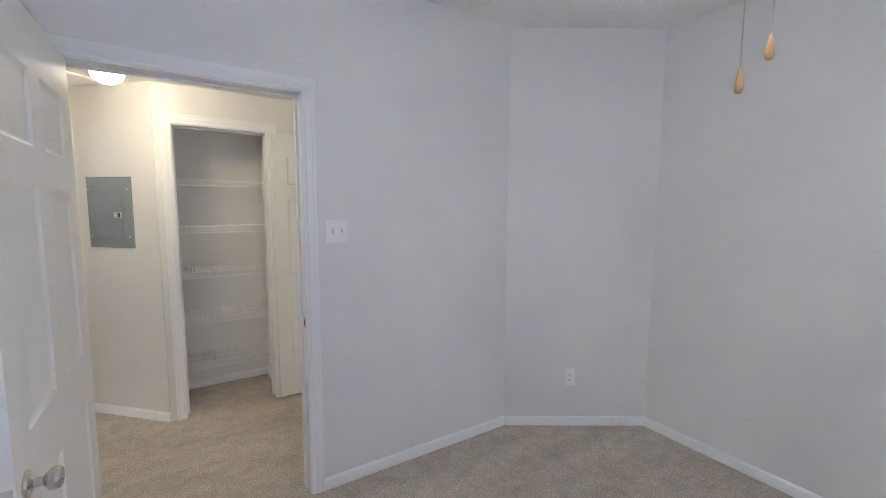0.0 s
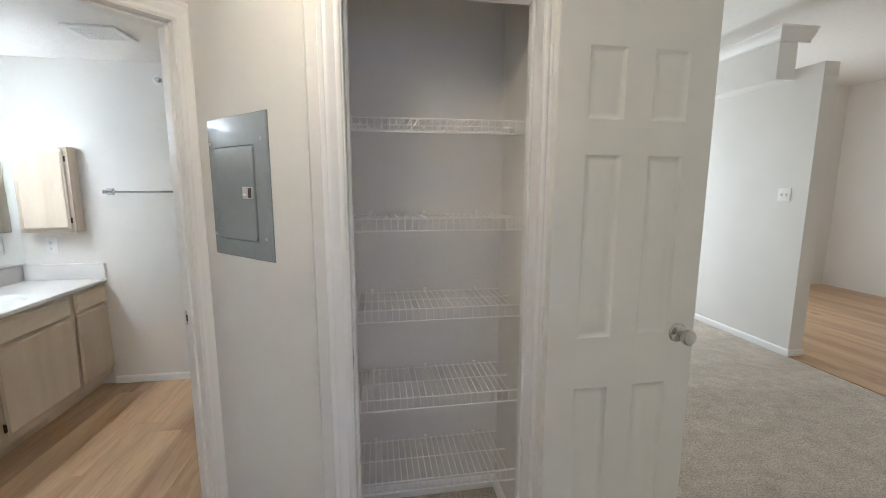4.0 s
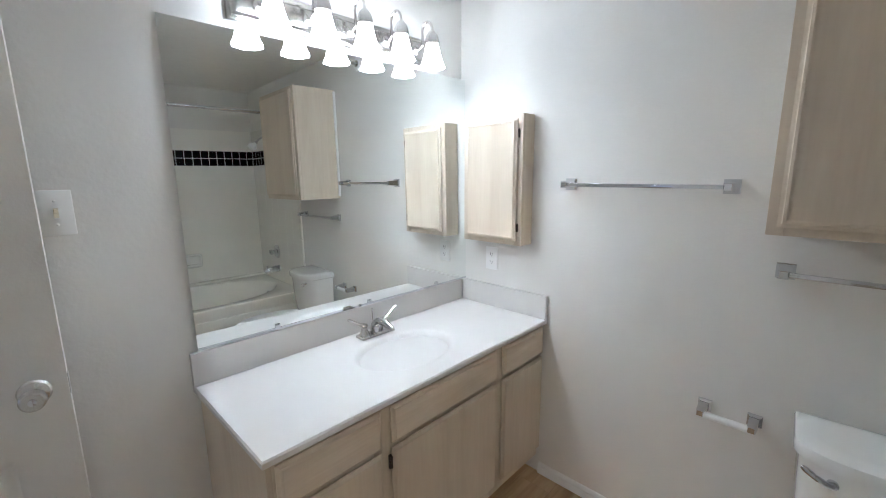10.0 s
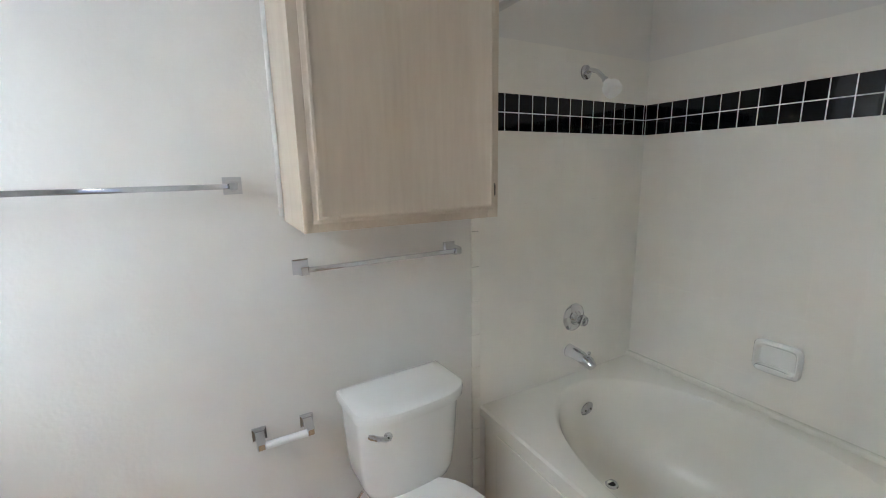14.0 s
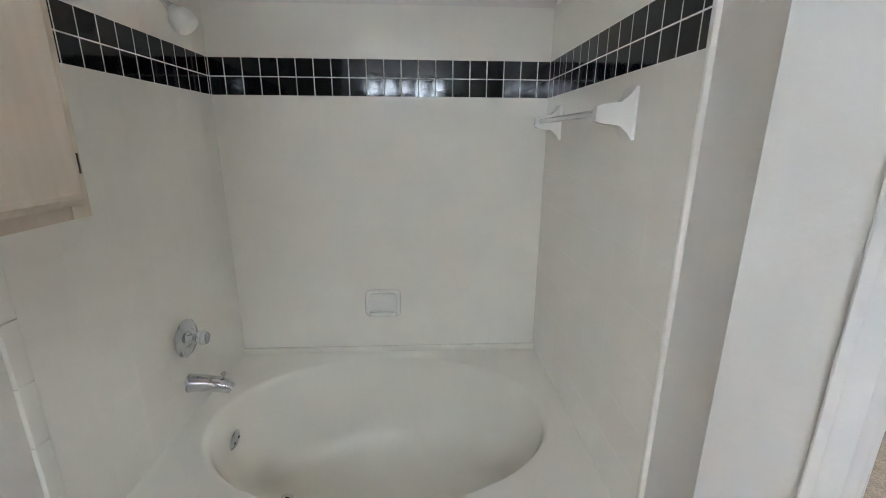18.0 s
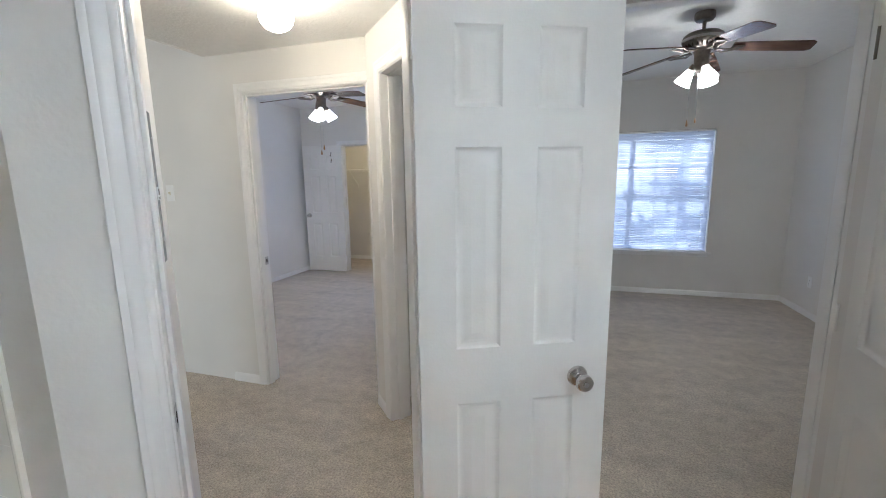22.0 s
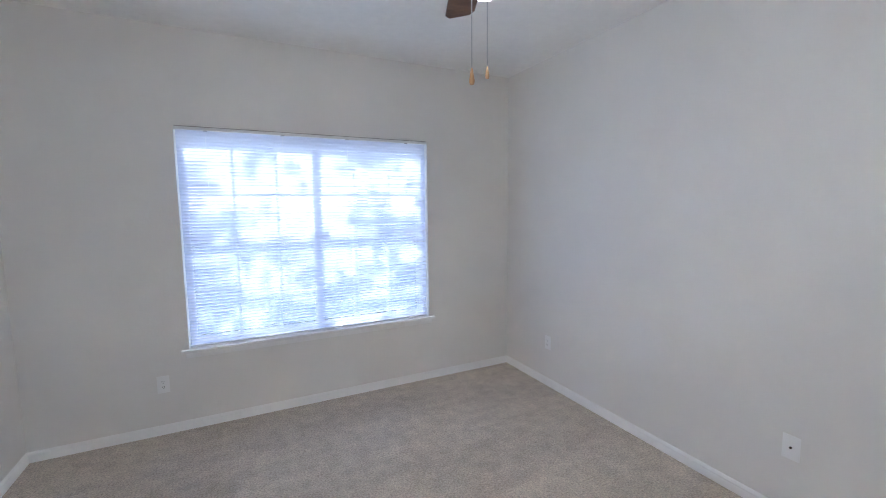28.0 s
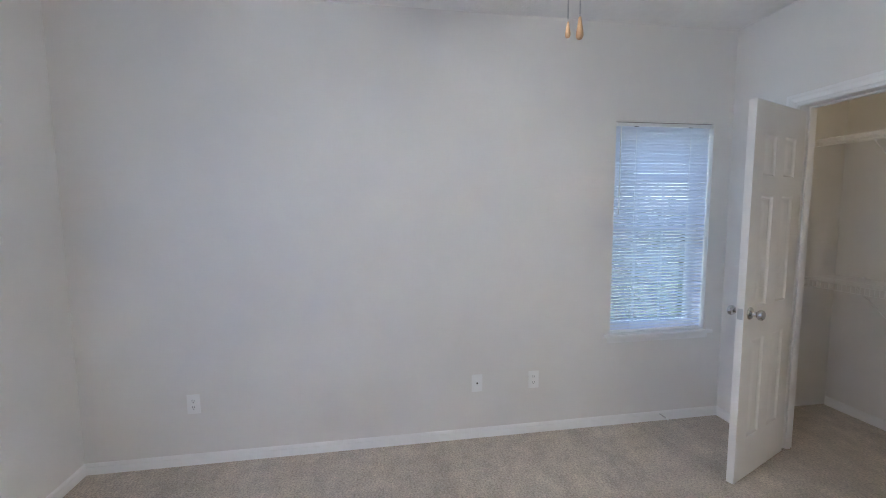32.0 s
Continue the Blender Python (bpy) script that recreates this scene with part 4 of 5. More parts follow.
# breaker panel on the angled wall, its own axes along the wall
panel = thing("breaker_panel", "flush grey steel electrical breaker panel on the angled hall wall", "electrical panel", m=frame_of((0.57, 5.11), (1.090, 4.590)) @ Matrix.Translation((0.166, 0, 1.213)))
PW, PH = 0.375, 0.481
bm = bmesh.new()
rings(bm, [[(0, 0, 0), (PW, 0, 0), (PW, 0, PH), (0, 0, PH)], [(0.0, -0.004, 0.0), (PW, -0.004, 0), (PW, -0.004, PH), (0, -0.004, PH)], [(0.003, -0.008, 0.003), (PW - 0.003, -0.008, 0.003), (PW - 0.003, -0.008, PH - 0.003), (0.003, -0.008, PH - 0.003)],
           [(0.045, -0.009, 0.06), (PW - 0.075, -0.009, 0.06), (PW - 0.075, -0.009, PH - 0.10), (0.045, -0.009, PH - 0.10)], [(0.046, -0.006, 0.061), (PW - 0.076, -0.006, 0.061), (PW - 0.076, -0.006, PH - 0.101), (0.046, -0.006, PH - 0.101)]])
part("cover", bm, GREY_METAL, panel)
cx_, cz_ = (0.049 + PW - 0.079) / 2, (0.064 + PH - 0.104) / 2
bm = bmesh.new()
rings(bm, [[(cx_ + x, y, cz_ + z) for x, z, _ in superloop(0, 0, (PW - 0.128) / 2 - e, (PH - 0.168) / 2 - e, 0, 26.0, 64)] for y, e in ((-0.0055, 0.0), (-0.0115, 0.0), (-0.0135, 0.002), (-0.0138, 0.006))])
pdoor = part("panel_door", bm, GREY_METAL, panel)
bm = boxed(PW - 0.145, -0.0185, 0.205, PW - 0.082, -0.013, 0.245, 0.002)
latch = part("latch", bm, SCREW, pdoor, "bare steel flush latch")
part("latch_recess", boxed(PW - 0.108, -0.0195, 0.209, PW - 0.090, -0.0186, 0.241), BRONZE, latch)
part("latch_slide", boxed(PW - 0.140, -0.0215, 0.216, PW - 0.118, -0.0186, 0.222, 0.001), PLASTIC, latch)
for xx, zz in ((PW - 0.030, 0.075), (PW - 0.030, PH - 0.085), (0.018, 0.075), (0.018, PH - 0.085)):
    bm = bmesh.new()
    lathe(bm, [(0.0, 0.0), (0.0065, 0.0), (0.0065, 0.002), (0.004, 0.004), (0.0, 0.0042)], 14, Matrix.Translation((xx, -0.0085, zz)) @ Matrix.Rotation(radians(90), 4, "X"))
    part("screw", bm, SCREW, panel)
for zz in (0.12, 0.30):
    part("hinge", boxed(0.0435, -0.0145, zz, 0.0515, -0.009, zz + 0.03, 0.001), GREY_METAL, panel)

# linen closet shelves
for k, z in enumerate((0.298, 0.650, 1.005, 1.346, 1.697)):
    wire_shelf(1.14, 1.825, 5.115, z, 0.285, "white vinyl-coated wire shelf in the linen closet", clips=3)


# ---- switches and outlets ----
def plate(name, label, m, gangs, kind):
    """A cover plate whose face looks along -y of m, centred on its origin."""
    ob = thing(name, label, "switch" if kind == "switch" else "outlet", m=m)
    w = 0.07 if gangs == 1 else 0.116
    part("cover_plate", boxed(-w / 2, -0.005, -0.0575, w / 2, 0.0, 0.0575, 0.0025), PLASTIC, ob)
    for g in range(gangs):
        x = (g - (gangs - 1) / 2) * 0.046
        if kind == "switch":
            part("slot", boxed(x - 0.005, -0.0056, -0.012, x + 0.005, -0.0051, 0.012), ALMOND, ob)
            bm = boxed(x - 0.004, -0.016, -0.005, x + 0.004, -0.004, 0.006, 0.001)
            bm.transform(Matrix.Translation((0, 0, 0.004)))
            part("toggle", bm, ALMOND, ob)
            zs = (-0.030, 0.030)
        elif kind == "outlet":
            for zc in (-0.0195, 0.0195):
                bm = bmesh.new()
                lathe(bm, [(0.0, 0.0), (0.0165, 0.0), (0.0165, 0.0015), (0.0, 0.0016)], 20, Matrix.Translation((x, -0.0049, zc)) @ Matrix.Rotation(radians(90), 4, "X"))
                sock = part("socket", bm, PLASTIC, ob)
                for dx, hh in ((-0.006, 0.0045), (0.006, 0.0035)):
                    part("slot", boxed(x + dx - 0.0012, -0.0070, zc + 0.002 - hh, x + dx + 0.0012, -0.0064, zc + 0.004 + hh), DARK, sock)
                part("earth_hole", boxed(x - 0.002, -0.0070, zc - 0.010, x + 0.002, -0.0064, zc - 0.006), DARK, sock)
            zs = (0.0,)
        else:
            bm = bmesh.new()
            lathe(bm, [(0.0, 0.0), (0.0055, 0.0), (0.0055, 0.005), (0.003, 0.006), (0.0, 0.006)], 12, Matrix.Translation((x, -0.005, 0)) @ Matrix.Rotation(radians(90), 4, "X"))
            part("jack", bm, BRONZE, ob)
            zs = (-0.042, 0.042)
        for zc in zs:
            bm = bmesh.new()
            lathe(bm, [(0.0, 0.0), (0.003, 0.0), (0.002, 0.001), (0.0, 0.001)], 10, Matrix.Translation((x, -0.005, zc)) @ Matrix.Rotation(radians(90), 4, "X"))
            part("screw", bm, PLASTIC, ob)
    return ob


N = lambda x, y, z: pose(x, y, z)
E_ = lambda x, y, z: pose(x, y, z, 0, 0, -90)
S_ = lambda x, y, z: pose(x, y, z, 0, 0, 180)
W_ = lambda x, y, z: pose(x, y, z, 0, 0, 90)
plate("light_switch", "white double light switch with almond toggles beside the bedroom door", N(1.886, 3.32, 1.378), 2, "switch")
plate("light_switch", "white single light switch beside the vanity mirror", W_(-1.17, 5.03, 1.385), 1, "switch")
plate("light_switch", "white single light switch on the hall wall", S_(2.45, 3.43, 1.40), 1, "switch")
plate("light_switch", "white double light switch on the living room wall", E_(4.8, 6.441, 1.398), 2, "switch")
plate("wall_outlet", "white duplex outlet on the angled bedroom wall", frame_of((3.037, 3.32), (3.86, 2.79)) @ Matrix.Translation((0.45, 0, 0.345)), 1, "outlet")
plate("wall_outlet", "white duplex outlet above the vanity splash", N(-0.966, 6.59, 1.052), 1, "outlet")
plate("wall_outlet", "white duplex outlet below the window", S_(-0.035, 0.055, 0.34), 1, "outlet")
plate("wall_outlet", "white duplex outlet low on the bedroom wall", W_(-2.775, 0.641, 0.364), 1, "outlet")
plate("cable_jack", "white cable jack plate low on the bedroom wall", W_(-2.775, 2.32, 0.364), 1, "jack")
plate("wall_outlet", "white duplex outlet low on the bedroom wall", W_(-2.775, 2.70, 0.36), 1, "outlet")
plate("wall_outlet", "white duplex outlet on the party wall", E_(0.665, 1.839, 0.30), 1, "outlet")
plate("cable_jack", "white cable jack plate on the party wall", E_(0.665, 1.16, 0.32), 1, "jack")

# ---- bathroom: vanity ----
vanity = thing("vanity_cabinet", "pale pickled oak vanity cabinet with drawers and doors", "cabinet", at=(-1.17, 5.29, 0.0))
VX, VY0, VY1 = -0.675, 5.295, 6.588
part("side_panel", boxed(-1.168, VY0, 0.0, VX, VY0 + 0.016, 0.784, 0.001), OAK, vanity, world=True)
part("toe_kick", boxed(-1.16, VY0 + 0.016, 0.0, VX - 0.075, VY1, 0.10), OAK, vanity, world=True)
part("carcass", boxed(-1.166, VY0 + 0.016, 0.10, VX - 0.018, VY1, 0.783), OAK, vanity, world=True)
for a, b in ((VY0 + 0.016, VY0 + 0.045), (5.62, 5.695), (6.205, 6.285), (6.565, VY1)):
    part("stile", boxed(VX - 0.0185, a, 0.10, VX, b, 0.783, 0.001), OAK, vanity, world=True)
for a, b in ((0.10, 0.165), (0.615, 0.65), (0.745, 0.783)):
    part("rail", boxed(VX - 0.019, VY0 + 0.017, a, VX - 0.001, VY1, b, 0.001), OAK_FLAT, vanity, world=True)


def slab_front(name, y0, y1, z0, z1, x, parent, mat, hinge_y=None):
    """A lipped slab front: a proud edge moulding round a flat field."""
    bm = bmesh.new()
    loops = []
    for inset, d in ((0.010, 0.0), (0.010, 0.007), (0.0, 0.008), (0.0, 0.012), (0.005, 0.015), (0.009, 0.021), (0.013, 0.0225), (0.017, 0.0205)):
        loops.append([(x + d, y0 + inset, z0 + inset), (x + d, y1 - inset, z0 + inset), (x + d, y1 - inset, z1 - inset), (x + d, y0 + inset, z1 - inset)])
    rings(bm, loops)
    front = part(name, bm, mat, parent, world=True)
    if hinge_y is not None:
        for z in (z0 + 0.05, z1 - 0.05):
            bm = boxed(x + 0.002, hinge_y - 0.006, z - 0.024, x + 0.010, hinge_y + 0.006, z + 0.024, 0.002)
            tube(bm, [(x + 0.012, hinge_y, z - 0.020), (x + 0.012, hinge_y, z + 0.020)], 0.004, 8)
            part("hinge", bm, BRONZE, front, "aged bronze hinge", world=True)
    return front


slab_front("drawer_front", 5.315, 5.640, 0.640, 0.768, VX, vanity, OAK_FLAT)
slab_front("drawer_front", 5.680, 6.225, 0.640, 0.768, VX, vanity, OAK_FLAT)
slab_front("drawer_front", 6.270, 6.582, 0.640, 0.768, VX, vanity, OAK_FLAT)
slab_front("cabinet_door", 5.315, 5.640, 0.150, 0.625, VX, vanity, OAK, 5.312)
slab_front("cabinet_door", 5.680, 6.225, 0.150, 0.625, VX, vanity, OAK, 5.677)
slab_front("cabinet_door", 6.270, 6.582, 0.150, 0.625, VX, vanity, OAK)

# worktop with moulded oval basin
top = thing("countertop", "white cultured marble vanity top with moulded oval basin", "worktop", at=(-1.17, 5.29, 0.785))
SX, SY, SA, SB = -0.890, 5.94, 0.156, 0.215
X0, X1, Y0, Y1 = -1.1685, -0.645, 5.278, 6.5885
count = 64


def square_loop(x0, x1, y0, y1, cx, cy, z, cut=0.0):
    out = []
    for i in range(count):
        a = 2 * math.pi * i / count
        dx, dy = math.cos(a), math.sin(a)
        k = min(((x1 - cx) / dx if dx > 1e-6 else (x0 - cx) / dx if dx < -1e-6 else 9), ((y1 - cy) / dy if dy > 1e-6 else (y0 - cy) / dy if dy < -1e-6 else 9))
        out.append([cx + k * dx, cy + k * dy, z])
    for c in ((x0, y0), (x0, y1), (x1, y0), (x1, y1)):
        i = min(range(count), key=lambda j: (out[j][0] - c[0]) ** 2 + (out[j][1] - c[1]) ** 2)
        out[i] = [c[0], c[1], z]
    return out


def oval_loop(cx, cy, a, b, z):
    return [[cx + a * math.cos(2 * math.pi * i / count), cy + b * math.sin(2 * math.pi * i / count), z] for i in range(count)]


bm = bmesh.new()
rings(bm, [square_loop(X0, X1 - 0.004, Y0 + 0.004, Y1, SX, SY, 0.785), square_loop(X0, X1, Y0, Y1, SX, SY, 0.789), square_loop(X0, X1, Y0, Y1, SX, SY, 0.803), square_loop(X0, X1 - 0.004, Y0 + 0.004, Y1, SX, SY, 0.808),
           oval_loop(SX, SY, SA + 0.020, SB + 0.020, 0.808), oval_loop(SX, SY, SA + 0.010, SB + 0.010, 0.8074), oval_loop(SX, SY, SA, SB, 0.805), oval_loop(SX, SY, SA * 0.95, SB * 0.96, 0.800), oval_loop(SX, SY, SA * 0.90, SB * 0.91, 0.790), oval_loop(SX, SY, SA * 0.83, SB * 0.84, 0.770), oval_loop(SX, SY, SA * 0.72, SB * 0.73, 0.743), oval_loop(SX, SY, SA * 0.56, SB * 0.57, 0.720), oval_loop(SX, SY, SA * 0.36, SB * 0.37, 0.705), oval_loop(SX, SY, 0.03, 0.03, 0.695)])
slab = part("slab", bm, MARBLE, top, world=True)
bm = bmesh.new()
lathe(bm, [(0.0, 0.0), (0.022, 0.0), (0.022, 0.003), (0.018, 0.004), (0.016, 0.001), (0.0, 0.001)], 24, Matrix.Translation((SX, SY, 0.6955)))
part("drain", bm, CHROME, slab, world=True)
part("backsplash", boxed(-1.1685, Y0, 0.8085, -1.150, Y1, 0.920, 0.003), MARBLE, top, world=True)
part("side_splash", boxed(-1.1495, 6.570, 0.8085, X1, Y1, 0.920, 0.003), MARBLE, top, world=True)

faucet = thing("faucet", "brushed nickel two-lever bathroom faucet", "faucet", at=(-1.085, 5.94, 0.808))
bm = boxed(-0.027, -0.080, 0.0, 0.027, 0.080, 0.014, 0.008, 3)
part("base", bm, NICKEL, faucet)
bm = bmesh.new()
tube(bm, [(0, 0, 0.010), (0.004, 0, 0.045), (0.030, 0, 0.068), (0.075, 0, 0.070), (0.115, 0, 0.058), (0.120, 0, 0.048)], [0.020, 0.018, 0.016, 0.014, 0.011, 0.010], 14)
part("spout", bm, NICKEL, faucet)
bm = bmesh.new()
tube(bm, [(-0.012, 0, 0.05), (-0.014, 0, 0.105)], 0.0028, 8)
lathe(bm, [(0.0, 0.004), (0.005, 0.002), (0.005, -0.006), (0.0, -0.008)], 12, Matrix.Translation((-0.014, 0, 0.108)))
part("pop_up_rod", bm, NICKEL, faucet)
for s in (1, -1):
    bm = bmesh.new()
    lathe(bm, [(0.0, 0.010), (0.022, 0.010), (0.020, 0.020), (0.013, 0.034), (0.012, 0.046), (0.016, 0.052), (0.012, 0.060), (0.0, 0.062)], 20, Matrix.Translation((0, s * 0.052, 0)))
    tube(bm, [(0, s * 0.052, 0.054), (-0.004, s * 0.075, 0.064), (-0.006, s * 0.108, 0.088), (-0.006, s * 0.122, 0.094)], [0.007, 0.006, 0.005, 0.006], 10)
    part("lever_handle", bm, NICKEL, faucet)

mirror = thing("wall_mirror", "large frameless wall mirror above the vanity", "mirror", at=(-1.17, 5.30, 0.925))
# the glass leans a touch off the wall
LEAN = pose(-1.1697, 5.302, 1.920, 0, -0.4, 0) @ Matrix.Rotation(radians(-1.15), 4, "Z")
part("mirror_glass", _moved(boxed(0.0, 0.0, -0.9955, 0.006, 1.278, 0.0), LEAN), MIRROR, mirror, world=True, smooth=False)
part("bottom_channel", _moved(boxed(0.006, 0.0, -0.9958, 0.008, 1.278, -0.989), LEAN), CHROME, mirror, world=True)
for yy in (0.25, 0.65, 1.05):
    part("clip", _moved(boxed(0.006, yy, -0.989, 0.0095, yy + 0.018, -0.975, 0.001), LEAN), CHROME, mirror, world=True)

bar = thing("vanity_light", "five-lamp brushed nickel vanity light bar, all lit", "wall lamp", at=(-1.17, 5.93, 2.0))
bm = bmesh.new()
loops = []
for inset, d in ((0.0, 0.0), (0.0, 0.010), (0.010, 0.016), (0.016, 0.016), (0.024, 0.026), (0.030, 0.026)):
    loops.append([(-1.1695 + d, 5.49 + inset, 1.947 + inset), (-1.1695 + d, 6.37 - inset, 1.947 + inset), (-1.1695 + d, 6.37 - inset, 2.055 - inset), (-1.1695 + d, 5.49 + inset, 2.055 - inset)])
rings(bm, loops)
plate_bar = part("backplate", bm, NICKEL, bar, world=True)
for yy in (5.586, 5.756, 5.926, 6.096, 6.266):
    bm = bmesh.new()
    tube(bm, [(-1.145, yy, 2.0), (-1.120, yy, 2.0), (-1.105, yy, 2.012)] + arc((-1.078, yy, 2.062), (0.030, 0, 0), (0, 0, 0.036), 200, 0, 10) + [(-1.048, yy, 2.045)], 0.0055, 10)
    lathe(bm, [(0.0, 0.0), (0.020, 0.0), (0.020, 0.004), (0.010, 0.010), (0.0, 0.011)], 16, Matrix.Translation((-1.1440, yy, 2.0)) @ Matrix.Rotation(radians(90), 4, "Y"))
    arm = part("curved_arm", bm, NICKEL, bar, world=True)
    bm = bmesh.new()
    lathe(bm, [(0.0, 0.052), (0.012, 0.050), (0.024, 0.034), (0.030, 0.012), (0.031, 0.0), (0.0, 0.0)], 20, Matrix.Translation((-1.048, yy, 2.004)))
    part("cup", bm, NICKEL, arm, world=True)
    bm = bmesh.new()
    lathe(bm, [(0.024, 0.004), (0.029, -0.015), (0.036, -0.045), (0.046, -0.075), (0.055, -0.092), (0.052, -0.0915), (0.040, -0.062), (0.022, -0.012), (0.0, -0.004)], 8, Matrix.Translation((-1.048, yy, 2.003)), caps=(False, True))
    part("glass_shade", bm, BULB_WHITE, arm, "lit frosted glass bell shade", world=True)
    bm = bmesh.new()
    lathe(bm, [(0.0, -0.022), (0.010, -0.026), (0.020, -0.044), (0.022, -0.058), (0.018, -0.072), (0.009, -0.079), (0.0, -0.080)], 14, Matrix.Translation((-1.048, yy, 2.003)))
    part("bulb", bm, LAMP_VANITY, arm, "lit frosted bulb", world=True)


def wall_cabinet(name, label, x0, x1, yf, z0, z1, hinge_right):
    ob = thing(name, label, "cabinet", at=(x0, 6.588, z0))
    part("body", boxed(x0, yf + 0.018, z0, x1, 6.5885, z1, 0.001), OAK, ob, world=True)
    for a, b in ((x0, x0 + 0.035), (x1 - 0.035, x1)):
        part("stile", boxed(a, yf, z0, b, yf + 0.0178, z1, 0.001), OAK, ob, world=True)
    for a, b in ((z0, z0 + 0.035), (z1 - 0.035, z1)):
        part("rail", boxed(x0 + 0.035, yf + 0.001, a, x1 - 0.035, yf + 0.0178, b, 0.001), OAK_FLAT, ob, world=True)
    bm = bmesh.new()
    loops = []
    a0, a1, b0, b1 = x0 + 0.022, x1 - 0.022, z0 + 0.022, z1 - 0.022
    for inset, d in ((0.010, 0.0), (0.010, 0.006), (0.0, 0.007), (0.0, 0.011), (0.007, 0.014), (0.011, 0.020), (0.017, 0.021), (0.022, 0.0185)):
        loops.append([(a0 + inset, yf - d, b0 + inset), (a1 - inset, yf - d, b0 + inset), (a1 - inset, yf - d, b1 - inset), (a0 + inset, yf - d, b1 - inset)])
    rings(bm, loops)
    dr = part("cabinet_door", bm, OAK, ob, world=True)
    hx = a1 + 0.004 if hinge_right else a0 - 0.004
    for z in (b0 + 0.06, b1 - 0.06):
        bm = boxed(hx - 0.004, yf - 0.006, z - 0.019, hx + 0.004, yf - 0.0005, z + 0.019, 0.002)
        tube(bm, [(hx, yf - 0.008, z - 0.015), (hx, yf - 0.008, z + 0.015)], 0.003, 8)
        part("hinge", bm, BRONZE, dr, "aged bronze hinge", world=True)
    return ob


wall_cabinet("medicine_cabinet", "shallow pickled oak medicine cabinet beside the mirror", -1.072, -0.742, 6.500, 1.150, 1.722, True)
wall_cabinet("wall_cabinet", "pickled oak wall cabinet above the toilet", 0.134, 0.702, 6.285, 1.314, 2.07, True)
part("filler_strip", boxed(0.122, 6.574, 1.330, 0.1335, 6.5885, 2.06, 0.002), TRIM, bpy.data.objects["wall_cabinet"], "white painted filler strip", world=True)


# ---- towel bars and small fittings ----
def towel_bar(label, x0, x1, z, reach=0.062):
    ob = thing("towel_bar", label, "towel bar", at=((x0 + x1) / 2, 6.589, z))
    for x in (x0, x1):
        bm = bmesh.new()
        loops = []
        for d, a in ((0.0, 0.024), (0.006, 0.024), (0.012, 0.019), (0.020, 0.015), (reach + 0.010, 0.013), (reach + 0.014, 0.010)):
            loops.append([(x - a, 6.5885 - d, z - a), (x + a, 6.5885 - d, z - a), (x + a, 6.5885 - d, z + a), (x - a, 6.5885 - d, z + a)])
        rings(bm, loops)
        part("post", bm, CHROME, ob, world=True)
    part("bar", boxed(x0, 6.589 - reach - 0.007, z - 0.007, x1, 6.589 - reach + 0.007, z + 0.007, 0.0015), CHROME, ob, world=True)
    return ob


towel_bar("chrome towel bar with square posts on the bathroom wall", -0.555, 0.005, 1.424)
towel_bar("chrome towel bar with square posts below the wall cabinet", 0.168, 0.702, 1.169)
tp = thing("toilet_paper_holder", "chrome toilet paper holder with an empty white spring roller", "paper holder", at=(0.07, 6.589, 0.648))
for x in (0.0, 0.145):
    bm = bmesh.new()
    rings(bm, [[(x - a, 6.5885 - d, 0.648 - a), (x + a, 6.5885 - d, 0.648 - a), (x + a, 6.5885 - d, 0.648 + a), (x - a, 6.5885 - d, 0.648 + a)] for d, a in ((0.0, 0.021), (0.006, 0.021), (0.012, 0.014), (0.075, 0.012), (0.082, 0.009))])
    part("post", bm, CHROME, tp, world=True)
bm = bmesh.new()
tube(bm, [(0.008, 6.520, 0.643), (0.137, 6.520, 0.643)], 0.0115, 16)
part("roller", bm, PLASTIC, tp, "white plastic spring roller", world=True)

# sprinkler, exhaust grille
spr = thing("fire_sprinkler", "white sidewall fire sprinkler high on the bathroom wall", "sprinkler", at=(-0.178, 6.59, 2.185))
bm = bmesh.new()
lathe(bm, [(0.0, 0.0), (0.041, 0.0), (0.039, 0.006), (0.026, 0.009), (0.0, 0.008)], 28, Matrix.Rotation(radians(90), 4, "X"))
part("escutcheon", bm, PLASTIC, spr)
bm = bmesh.new()
lathe(bm, [(0.0, 0.006), (0.010, 0.008), (0.008, 0.030), (0.014, 0.034), (0.014, 0.037), (0.0, 0.038)], 16, Matrix.Rotation(radians(90), 4, "X"))
part("sprinkler_head", bm, CHROME, spr)
bm = bmesh.new()
lathe(bm, [(0.011, 0.0083), (0.021, 0.0083), (0.021, 0.0092), (0.011, 0.0092)], 24, Matrix.Rotation(radians(90), 4, "X"))
part("recess_ring", bm, NICKEL, spr)
exh = thing("exhaust_grille", "white louvred exhaust fan grille in the bathroom ceiling", "vent", at=(-0.20, 6.03, LO))
part("backing", boxed(-0.10, -0.085, -0.004, 0.10, 0.085, -0.0005), DARK, exh)
for a in ((-0.135, -0.115, 0.135, -0.083), (-0.135, 0.083, 0.135, 0.115), (-0.135, -0.083, -0.098, 0.083), (0.098, -0.083, 0.135, 0.083), (-0.006, -0.083, 0.006, 0.083)):
    part("frame", boxed(a[0], a[1], -0.014, a[2], a[3], -0.0005, 0.003), PLASTIC, exh)
me = mesh_of("louvre", boxed(-0.0054, -0.082, -0.005, 0.0054, 0.082, 0.0), PLASTIC)
for i in range(13):
    piece("louvre", me, pose(-0.09 + i * 0.015, 0, -0.008), exh)

# ---- toilet ----
toilet = thing("toilet", "white two-piece toilet with chrome flush lever", "toilet", at=(0.435, 6.30, 0.009))


